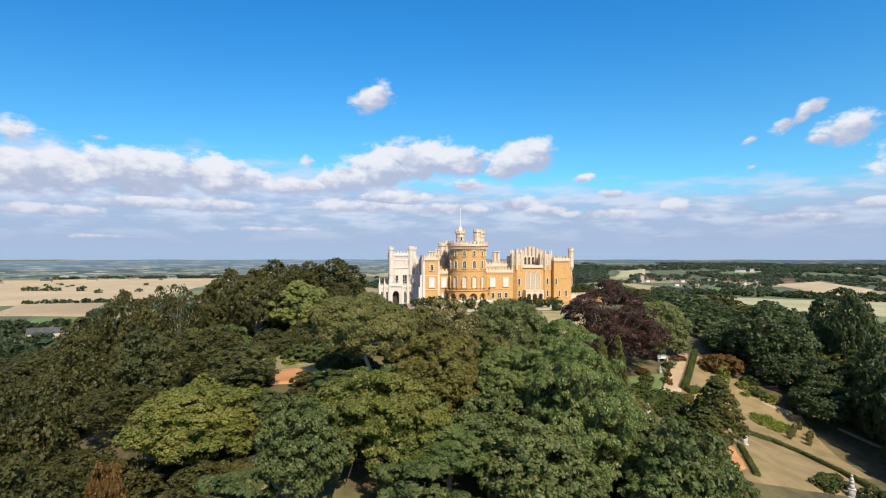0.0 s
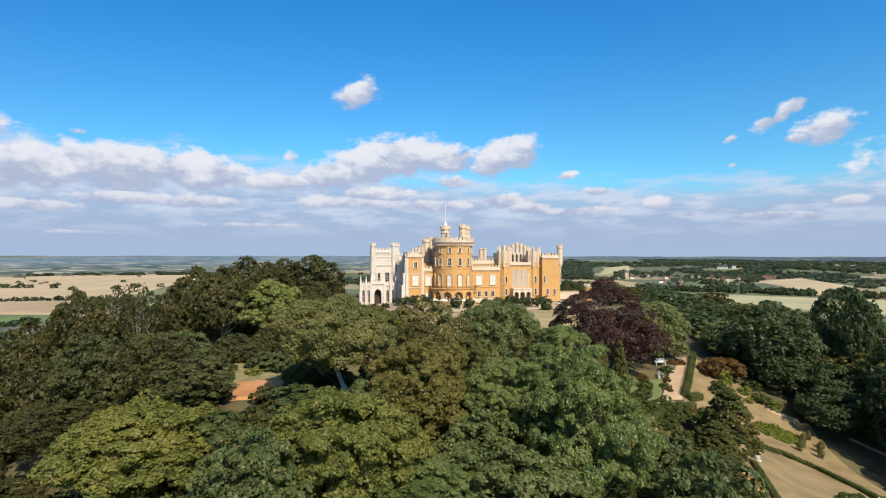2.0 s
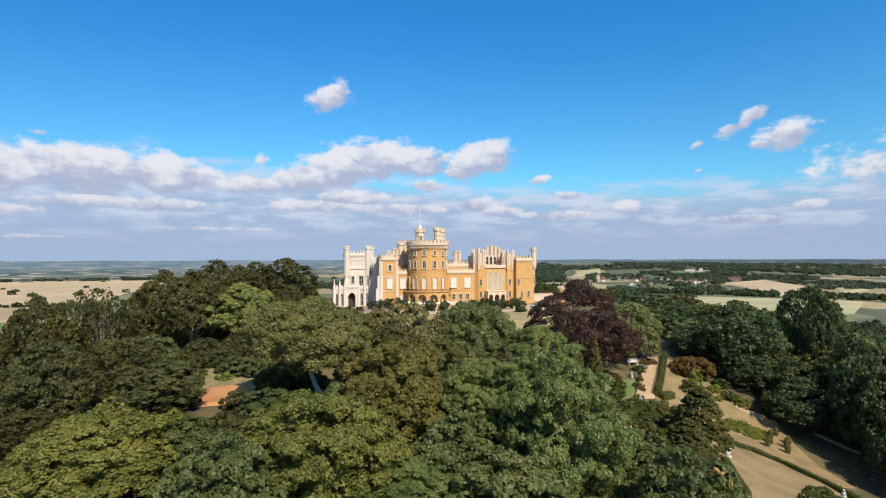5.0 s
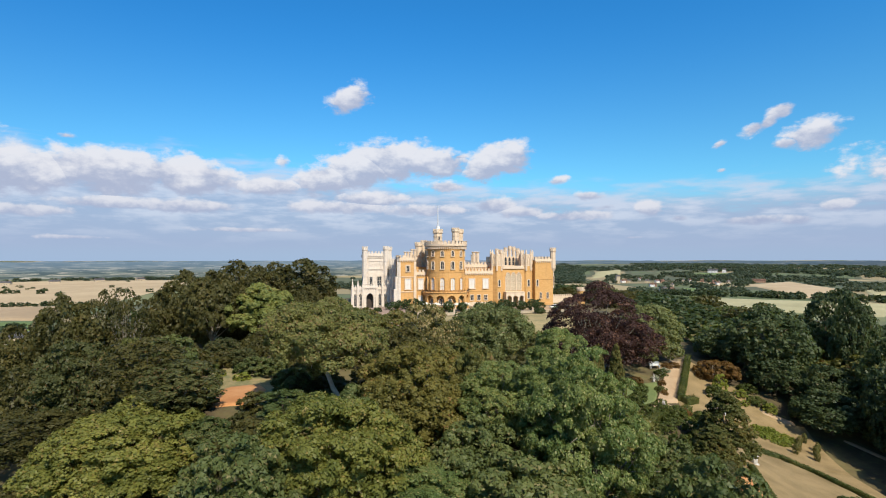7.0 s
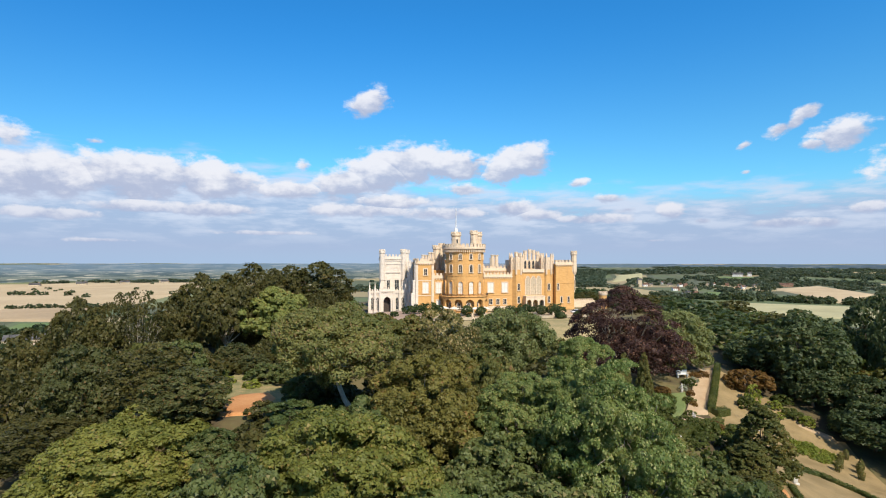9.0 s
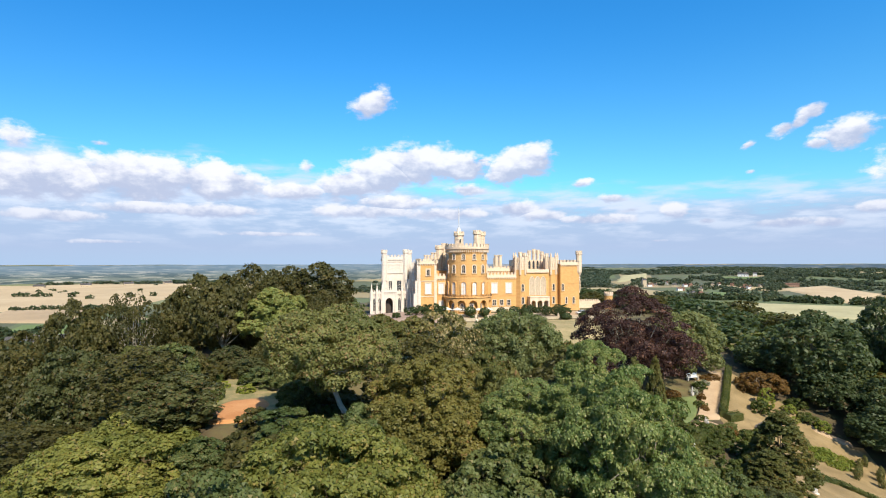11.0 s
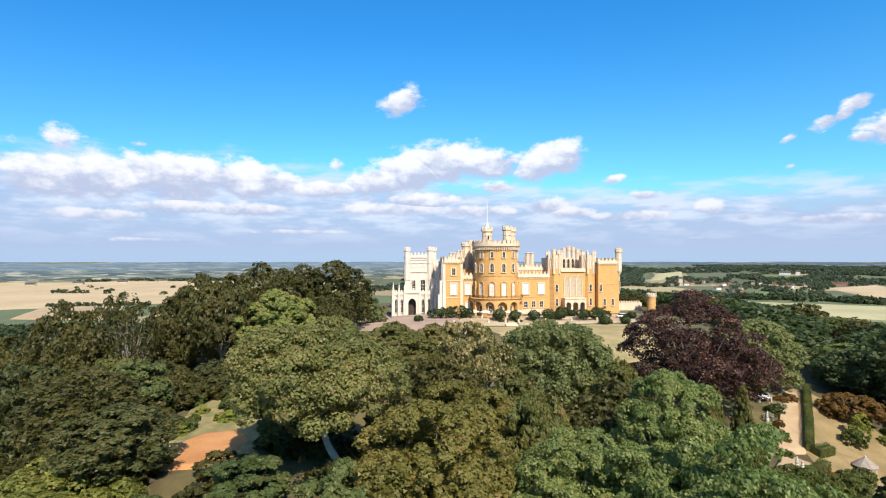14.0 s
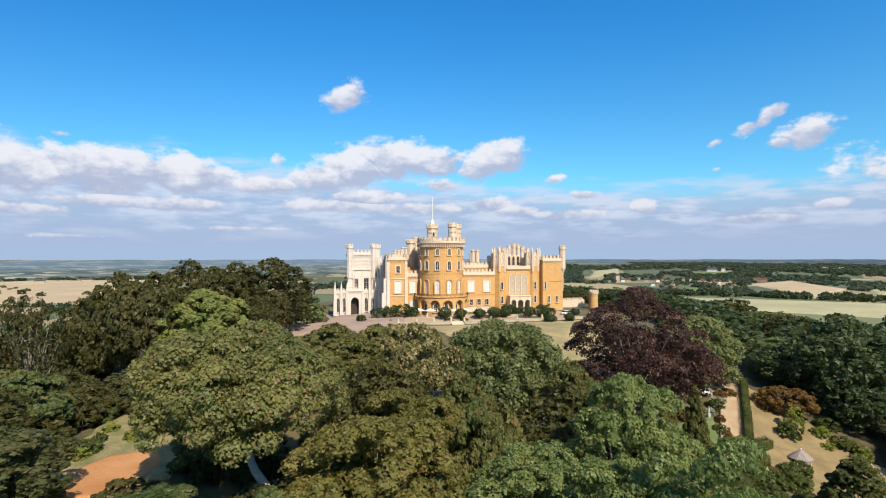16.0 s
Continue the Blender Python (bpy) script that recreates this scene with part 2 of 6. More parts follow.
PASTURE = plain("pasture", (0.080, 0.124, 0.033), (0.131, 0.175, 0.051), 0.01, 0.95, 0.2, 20)
ROOFTILE = plain("slate", (0.088, 0.088, 0.095), (0.146, 0.139, 0.139), 0.5, 0.7)
SHINGLE = plain("weathered_shingle", (0.197, 0.161, 0.135), (0.292, 0.248, 0.212), 1.2, 0.9)
REDTILE = plain("red_tile", (0.17, 0.092, 0.066), (0.25, 0.15, 0.11), 0.3, 0.8)
BRICKWALL = plain("brick_wall", (0.263, 0.146, 0.095), (0.350, 0.219, 0.146), 0.3, 0.9)


def leaves(name, dark, light, turned_or_glint, share=0.06, through=0.46, rough=0.5):
    """Foliage: each leaf cluster has its tone; a few differ: autumn tints, or glints painted on the sycamore."""
    m, N = surface(name)
    isle = N.add("ShaderNodeNewGeometry").outputs["Random Per Island"]
    tree = N.add("ShaderNodeObjectInfo").outputs["Random"]
    patch = N.noise(where(N), 0.22, 3)
    f = N.math("ADD", N.math("MULTIPLY", isle, 0.35), N.math("ADD", N.math("MULTIPLY_ADD", patch, 1.5, -0.5), N.math("MULTIPLY_ADD", tree, 0.3, -0.15)), clamp=True)
    c = N.mix(f, (*dark, 1), (*light, 1))
    old_or_glint = N.math("GREATER_THAN", N.math("ADD", N.math("FRACT", N.math("MULTIPLY", isle, 37.0)), N.math("MULTIPLY_ADD", patch, 0.5, -0.25)), 1 - share)
    c = N.mix(old_or_glint, c, (*turned_or_glint, 1))
    d = N.add("ShaderNodeBsdfPrincipled", Roughness=rough)
    N.put(d.inputs["Base Color"], c)
    d.inputs["Specular IOR Level"].default_value = 0.25
    t = N.add("ShaderNodeBsdfTranslucent")
    N.put(t.inputs[0], N.mix(1.0, c, (1.25, 1.2, 0.55, 1), "MULTIPLY"))
    s = N.add("ShaderNodeMixShader", Fac=through)
    N.tree.links.new(d.outputs[0], s.inputs[1])
    N.tree.links.new(t.outputs[0], s.inputs[2])
    N.tree.links.new(s.outputs[0], N.add("ShaderNodeOutputMaterial").inputs[0])
    return m


LEAF = {
    # sycamore's pale third tone paints sun glints into single leaf clusters
    "sycamore": leaves("sycamore_leaf", (0.087, 0.139, 0.040), (0.280, 0.316, 0.103), (0.340, 0.345, 0.150), 0.12),
    "maple": leaves("maple_leaf", (0.101, 0.123, 0.028), (0.277, 0.274, 0.066), (0.262, 0.215, 0.066), 0.08),
    "fresh": leaves("fresh_leaf", (0.087, 0.137, 0.041), (0.240, 0.279, 0.091), (0.300, 0.270, 0.100), 0.09),
    "dark": leaves("dark_leaf", (0.061, 0.093, 0.031), (0.175, 0.197, 0.066), (0.225, 0.200, 0.085), 0.07),
    "olive": leaves("olive_leaf", (0.094, 0.107, 0.030), (0.230, 0.215, 0.069), (0.217, 0.132, 0.054), 0.06),
    "dusky": leaves("dusky_leaf", (0.058, 0.070, 0.025), (0.135, 0.141, 0.051), (0.170, 0.115, 0.048), 0.06),
    # bluish tone stands in for the haze over far woods
    "distant": leaves("hazed_distant_leaf", (0.052, 0.080, 0.058), (0.105, 0.130, 0.085), (0.110, 0.105, 0.060), 0.04),
    "brown": leaves("hornbeam_leaf", (0.118, 0.114, 0.028), (0.264, 0.230, 0.065), (0.240, 0.150, 0.055), 0.06),
    "lime": leaves("lime_leaf", (0.163, 0.196, 0.056), (0.356, 0.358, 0.111), (0.280, 0.221, 0.077), 0.05),
    "plane": leaves("plane_leaf", (0.118, 0.135, 0.043), (0.282, 0.274, 0.093), (0.272, 0.192, 0.089), 0.10),
    "oak": leaves("holm_oak_leaf", (0.116, 0.144, 0.056), (0.248, 0.264, 0.104), (0.145, 0.117, 0.048), 0.04),
    "copper": leaves("copper_beech_leaf", (0.031, 0.015, 0.013), (0.072, 0.036, 0.028), (0.160, 0.080, 0.048), 0.08, 0.3),
    "turning": leaves("turning_leaf", (0.100, 0.104, 0.036), (0.265, 0.232, 0.086), (0.380, 0.300, 0.150), 0.22),
    "rust": leaves("rust_leaf", (0.121, 0.066, 0.020), (0.218, 0.127, 0.039), (0.196, 0.128, 0.043), 0.10),
    "yew": leaves("yew_leaf", (0.074, 0.093, 0.028), (0.203, 0.185, 0.057), (0.185, 0.123, 0.036), 0.06),
    "wood": leaves("woodland_leaf", (0.048, 0.052, 0.017), (0.124, 0.112, 0.034), (0.128, 0.102, 0.034), 0.03),
    "deep": leaves("deep_woodland_leaf", (0.040, 0.066, 0.028), (0.112, 0.142, 0.060), (0.120, 0.110, 0.045), 0.03),
    "clipped": leaves("clipped_leaf", (0.027, 0.046, 0.014), (0.060, 0.084, 0.024), (0.1, 0.11, 0.04), 0.03, 0.3),
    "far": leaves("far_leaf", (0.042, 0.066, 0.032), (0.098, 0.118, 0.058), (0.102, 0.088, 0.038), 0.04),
    "hedge": leaves("hedge_leaf", (0.056, 0.082, 0.020), (0.120, 0.139, 0.035), (0.147, 0.136, 0.043), 0.04),
    "blossom": leaves("white_blossom", (0.255, 0.270, 0.195), (0.495, 0.495, 0.450), (0.150, 0.180, 0.075), 0.25),
    "bright": leaves("bright_shrub_leaf", (0.146, 0.194, 0.033), (0.290, 0.308, 0.054), (0.297, 0.257, 0.065), 0.06),
}

# ---- the ground, one sheet to the horizon ----
# The hill, in metres: a level top round the castle, a spur towards the flight path, the plain around.
def smooth(a, b, x):
    t = np.clip((x - a) / (b - a), 0, 1)
    return t * t * (3 - 2 * t)


def land(x, y):
    """Height of the ground."""
    x, y = np.asarray(x, float), np.asarray(y, float)
    d = np.maximum(np.hypot((x - 14) / 66, (y - 236) / 64) - 1, 0) * 62
    top = -1.55 - 0.13 * np.minimum(d, 45) - 0.27 * np.maximum(d - 45, 0)
    spurs = []
    for reach, steep in ((127, 0.90), (140, 0.10)):
        s = np.clip((215 - y) / reach, 0, 1)
        dx, dy = x + 15 + 12 * s, y - 215 + reach * s
        q = np.hypot(dx, dy)
        slope = np.where(dx > 0, 0.215, 0.5) + np.where(dy < 0, steep, 0) * np.clip(-dy / (q + 1e-6), 0, 1)
        spurs.append(-0.6 - slope * np.maximum(q - 11, 0))
    east = smooth(-30, -14, x)
    spur = np.maximum(spurs[0], spurs[1] - 10) * (1 - east) + spurs[1] * east
    hill = np.logaddexp(top / 1.2, spur / 1.2) * 1.2
    hill = hill + 4.4 * np.exp(-((x - 40) / 12) ** 2 - ((y - 98) / 15) ** 2) - 2.6 * np.exp(-((x - 74) / 16) ** 2 - ((y - 110) / 16) ** 2)
    hill = hill - 1.7 * np.exp(-((x + 27) / 22) ** 2 - ((y - 232) / 26) ** 2)
    r = np.hypot(x, y)
    plain = -45 + 38 * smooth(700, 4800, r) + 17 * np.exp(-((x - 1100) / 800) ** 2 - ((y - 2300) / 650) ** 2)
    plain = plain + 3 * np.sin(x / 170 + 1) * np.sin(y / 210) * smooth(300, 700, r)
    return np.logaddexp(hill / 4, plain / 4) * 4


def ground_z(x, y):
    return float(land(x, y))


def mesh_from(name, verts, faces, material, smooth_shade=False):
    me = bpy.data.meshes.new(name)
    verts, faces = np.asarray(verts, np.float32), np.asarray(faces, np.int32)
    n, k = faces.shape
    me.vertices.add(len(verts))
    me.vertices.foreach_set("co", verts.ravel())
    me.loops.add(n * k)
    me.loops.foreach_set("vertex_index", faces.ravel())
    me.polygons.add(n)
    me.polygons.foreach_set("loop_start", np.arange(0, n * k, k, dtype=np.int32))
    me.update(calc_edges=True)
    me.validate()
    me.materials.append(material)
    if smooth_shade:
        me.shade_smooth()
    return me


def graded(lo, hi, a, b, fine, n):
    """Grid lines: fine between a and b, growing to lo and hi."""
    u = np.linspace(0, 1, n)[1:] ** 2.2
    return np.concatenate([(a + (lo - a) * u)[::-1], np.arange(a, b, fine), b + (hi - b) * u])


GX = graded(-4700, 4700, -150, 190, 4.0, 50)
GY = graded(-4700, 4850, -30, 330, 4.0, 50)
gx, gy = np.meshgrid(GX, GY)
rough_ground = np.array([[noise.noise((x / 9, y / 9, 0)) for x in GX] for y in GY]) * 0.25 * (np.hypot(gx - 14, gy - 236) > 75)
gz = land(gx, gy) + rough_ground
ix = np.arange(gx.size).reshape(gx.shape)
GM, N = surface("countryside")
at = where(N)
v1 = N.add("ShaderNodeTexVoronoi", Vector=N.add("ShaderNodeMapping", Vector=at, Rotation=(0, 0, 0.5), Scale=(0.0062, 0.0034, 0.0)).outputs[0], Scale=1.0, Randomness=0.9)
cell = N.add("ShaderNodeSeparateColor", Color=v1.outputs["Color"]).outputs[0]
field = N.ramp(cell, [(0.0, (0.053, 0.091, 0.030)), (0.22, (0.122, 0.144, 0.053)), (0.36, (0.350, 0.274, 0.144)), (0.52, (0.038, 0.061, 0.027)), (0.68, (0.266, 0.205, 0.106)), (0.8, (0.395, 0.319, 0.190)), (0.9, (0.076, 0.106, 0.038))])
field.node.color_ramp.interpolation = "CONSTANT"
edge = N.add("ShaderNodeTexVoronoi", {"feature": "DISTANCE_TO_EDGE"}, Vector=v1.inputs["Vector"].links[0].from_socket, Scale=1.0, Randomness=0.9)
field = N.mix(N.math("LESS_THAN", edge.outputs["Distance"], 0.035), field, (0.027, 0.042, 0.019, 1))
woods = step(N, N.noise(at, 0.0016, 5, 0.6), 0.50, 0.56)
field = N.mix(woods, field, (0.030, 0.047, 0.023, 1))
field = N.mix(0.3, field, N.mix(N.noise(at, 0.02, 5), (0.061, 0.076, 0.030, 1), (0.258, 0.220, 0.122, 1)))
floor_near = N.mix(step(N, N.noise(at, 0.12, 5), 0.4, 0.62), (0.053, 0.038, 0.017, 1), (0.114, 0.091, 0.034, 1))
floor_near = N.mix(step(N, N.noise(at, 0.7, 4), 0.5, 0.7), floor_near, (0.080, 0.080, 0.024, 1))
away = N.add("ShaderNodeVectorMath", {"operation": "DISTANCE"})
N.put(away.inputs[0], at)
away.inputs[1].default_value = (20, 190, -5)
finish(N, N.mix(step(N, away.outputs["Value"], 300, 430), floor_near, field), 0.95, N.noise(at, 1.5, 4), 0.4, 0.1)
ground = new("ground", mesh_from("ground", np.stack([gx, gy, gz], -1).reshape(-1, 3),
                                 np.stack([ix[:-1, :-1], ix[:-1, 1:], ix[1:, 1:], ix[1:, :-1]], -1).reshape(-1, 4), GM, True))
tagged(ground, "rolling English countryside of fields, hedges and a wooded hill", "ground", kind="structure")


def sheet(name, corners, material, label, category, lift=0.12, n=14, wobble=0.0, kind="structure"):
    """A patch of ground cover laid on the land between four corners, with a thin uneven rim."""
    c = np.array(corners, float)
    u, v = np.meshgrid(np.linspace(0, 1, n), np.linspace(0, 1, n))
    p = ((1 - u) * (1 - v))[..., None] * c[0] + (u * (1 - v))[..., None] * c[1] + (u * v)[..., None] * c[2] + ((1 - u) * v)[..., None] * c[3]
    if wobble:
        for j in range(n):
            for i in range(n):
                w = noise.noise_vector((p[j, i, 0] / wobble / 3, p[j, i, 1] / wobble / 3, 2.0))
                p[j, i] += (w[0] * wobble, w[1] * wobble)
    if math.hypot(c[:, 0].mean() - 14, c[:, 1].mean() - 236) > 80:
        lift += 0.22
    z = land(p[..., 0], p[..., 1]) + lift
    rim = np.zeros_like(z)
    rim[0], rim[-1], rim[:, 0], rim[:, -1] = 1, 1, 1, 1
    z = z - rim * lift * 1.8
    k = np.arange(n * n).reshape(n, n)
    ob = new(name, mesh_from(name, np.dstack([p, z]).reshape(-1, 3), np.stack([k[:-1, :-1], k[:-1, 1:], k[1:, 1:], k[1:, :-1]], -1).reshape(-1, 4), material, True))
    return tagged(ob, label, category, kind=kind)


# ---- helpers for things ----


def part(name, bm, material, parent, label="", m=None, smooth_shade=False):
    me = bpy.data.meshes.new(name)
    bm.normal_update()
    bm.to_mesh(me)
    bm.free()
    for mat in material if isinstance(material, (list, tuple)) else [material]:
        me.materials.append(mat)
    if smooth_shade:
        me.shade_smooth()
    ob = new(name, me)
    ob.parent = parent
    if m is not None:
        ob.matrix_basis = m
    return tagged(ob, label)


def thing(name, m, label, category, group="", kind=""):
    ob = new(name)
    ob.matrix_basis = m
    ob.empty_display_size = 0.5
    return tagged(ob, label, category, group, kind)


def box(bm, x0, x1, y0, y1, z0, z1, bevel=0.0):
    r = bmesh.ops.create_cube(bm, size=1, matrix=Matrix.Translation(((x0 + x1) / 2, (y0 + y1) / 2, (z0 + z1) / 2)) @ Matrix.Diagonal((x1 - x0, y1 - y0, z1 - z0, 1)))
    if bevel:
        bmesh.ops.bevel(bm, geom=list({e for v in r["verts"] for e in v.link_edges}), offset=bevel, segments=1, affect="EDGES")
    return r["verts"]


def drum(bm, x, y, z0, z1, r0, r1, sides=8, turn=0.0):
    """A tapered prism."""
    bmesh.ops.create_cone(bm, cap_ends=True, segments=sides, radius1=r0, radius2=r1, depth=z1 - z0, matrix=Matrix.Translation((x, y, (z0 + z1) / 2)) @ Matrix.Rotation(turn, 4, "Z"))


def tube(path, radii, sides=7):
    """Vertices and faces of a bent tapered limb."""
    path = [Vector(p) for p in path]
    vs, fs = [], []
    for i, p in enumerate(path):
        d = (path[min(i + 1, len(path) - 1)] - path[max(i - 1, 0)]).normalized()
        a = d.orthogonal().normalized()
        b = d.cross(a)
        for k in range(sides):
            t = k * math.tau / sides
            vs.append(p + (a * math.cos(t) + b * math.sin(t)) * radii[i])
    for i in range(len(path) - 1):
        for k in range(sides):
            fs.append((i * sides + k, i * sides + (k + 1) % sides, (i + 1) * sides + (k + 1) % sides, (i + 1) * sides + k))
    return [tuple(v) for v in vs], fs


# ---- trees ----


def foliage(rng, R, H, lobes, count, leaf, shape="round", droop=0.0, low=-0.55):
    """Leaf clusters on the rounded lobes of a crown whose middle is the origin. Returns vertices, faces and the lobes."""
    k = np.arange(lobes) + 0.5
    cz = 1 - (1 - low) * k / lobes
    th = k * 2.39996 + rng.uniform(0, 6.28)
    cz = np.clip(cz + rng.normal(0, 0.10, lobes), low, 1)
    rad = np.sqrt(np.maximum(1 - cz * cz, 0.02))
    if shape == "dome":
        rad = np.maximum(rad, 0.0) ** 0.8
    if shape == "spire":
        rad = np.clip((1 - cz) / (1 - low), 0.02, 1) ** 0.62
    reach = rng.uniform(0.55, 0.98, lobes) if shape == "tier" else rng.uniform(0.62, 0.86, lobes)
    c = np.stack([rad * np.cos(th) * R * reach, rad * np.sin(th) * R * reach, cz * H / 2 * reach], 1)
    r = R * rng.uniform(0.20, 0.36, lobes) * {"spire": 0.34, "tier": 0.86}.get(shape, 1.0)
    inner = 3 if shape == "spire" else max(3, lobes // 6)
    c = np.concatenate([c, np.clip(rng.normal(0, 0.25, (inner, 3)), -0.5, 0.5) * ((0.25 * R, 0.25 * R, H / 2) if shape == "spire" else (R, R, H / 2))])
    r = np.concatenate([r, R * rng.uniform(0.3, 0.42, inner)])
    # each lobe carries tufts, and each tuft its leaf clusters
    per = 13
    out = c / (np.linalg.norm(c, axis=1)[:, None] + 1e-6)
    e = rng.normal(0, 1, (len(r), per, 3))
    e /= np.linalg.norm(e, axis=2)[..., None]
    e = e + out[:, None] * 0.7 + (0, 0, 0.35)
    e /= np.linalg.norm(e, axis=2)[..., None]
    tc = (c[:, None] + e * (r[:, None, None] * rng.uniform(0.62, 0.95, (len(r), per, 1))) * (1, 1, 0.5 if shape == "tier" else 0.85)).reshape(-1, 3)
    tr = (r[:, None] * rng.uniform(0.26, 0.46, (len(r), per))).reshape(-1)
    te = e.reshape(-1, 3)
    w = tr * tr
    pick = rng.choice(len(tr), count, p=w / w.sum())
    d = rng.normal(0, 1, (count, 3))
    d /= np.linalg.norm(d, axis=1)[:, None]
    d += te[pick] * 0.7 + (0, 0, 0.3)
    d /= np.linalg.norm(d, axis=1)[:, None]
    p = tc[pick] + d * (tr[pick] * rng.uniform(0.7, 1.08, count))[:, None] * (1, 1, 0.6 if shape == "tier" else 0.8)
    p[:, 2] -= droop * np.hypot(p[:, 0], p[:, 1]) ** 2 / R
    nrm = d * 0.9 + rng.normal(0, 0.36, (count, 3)) + (0, 0, 0.15)
    nrm /= np.linalg.norm(nrm, axis=1)[:, None]
    a = np.cross(nrm, rng.normal(0, 1, (count, 3)))
    a /= np.linalg.norm(a, axis=1)[:, None]
    b = np.cross(nrm, a)
    s = leaf * rng.uniform(0.65, 1.3, count)[:, None]
    v = np.stack([p - a * s * 0.55 - b * s * 0.35, p + a * s * 0.55 - b * s * 0.3, p + b * s * 0.62 + nrm * s * 0.12], 1)
    return v.reshape(-1, 3), np.arange(count * 3).reshape(-1, 3), c, r


def limbs(rng, c, R, base, fork, girth, lean, many):
    """Trunk from the base to the fork, and limbs bending out to the lobes."""
    vs, fs = [], []

    def put(path, radii):
        v, f = tube(path, radii)
        n = len(vs)
        vs.extend(v)
        fs.extend([tuple(i + n for i in q) for q in f])

    foot, head = Vector((-lean[0], -lean[1], base)), Vector((0, 0, fork))
    mid = foot.lerp(head, 0.5) + Vector((*rng.normal(0, 0.25, 2), 0)) + Vector((lean[0], lean[1], 0)) * 0.12
    put([foot - Vector((0, 0, 0.8)), foot + (head - foot) * 0.06, mid, head], [girth * 1.7, girth * 1.15, girth * 0.9, girth * 0.75])
    for i in rng.permutation(len(c))[:many]:
        tip = Vector((c[i][0] * 0.97, c[i][1] * 0.97, c[i][2]))
        bend = head.lerp(tip, 0.45) + Vector(tuple(rng.normal(0, 0.05 * R, 3)))
        g = girth * rng.uniform(0.3, 0.5)
        put([head - Vector((0, 0, 0.3)), bend, tip], [g, g * 0.6, g * 0.2])
        for _ in range(2):
            j = bend.lerp(tip, rng.uniform(0.2, 0.8))
            put([j, j + Vector(tuple(rng.normal(0, 0.16 * R, 3)))], [g * 0.35, g * 0.1])
    return vs, fs


def make_tree(kind, seed, R, H, lobes, count, leaf, material, bark=BARK, shape="round", droop=0.0, low=-0.55, stem=0.35, girth=0.35, lean=(0, 0), many=14):
    """A tree whose base is the origin: H is its whole height, R its crown's radius."""
    rng = np.random.default_rng(seed)
    crown_h = H * (1 - stem) * 2 / (1 - low)
    mid = H - crown_h / 2
    v, f, c, r = foliage(rng, R, crown_h, lobes, count, leaf, shape, droop, low)
    wide, high = np.percentile(np.hypot(v[:, 0], v[:, 1]), 98.5) / R, v[:, 2].max() / (crown_h / 2)
    v, c = v / (wide, wide, high), c / (wide, wide, high)
    root = thing(kind, Matrix.Identity(4), "", "tree")
    crown = new("crown", mesh_from("crown", v + (0, 0, mid), f, material))
    tv, tf = limbs(rng, c + (0, 0, mid), R, 0.0, mid - crown_h * 0.28, girth, lean, many)
    trunk = new("trunk", mesh_from("trunk", tv, tf, bark, True))
    crown.parent = trunk.parent = root
    return root


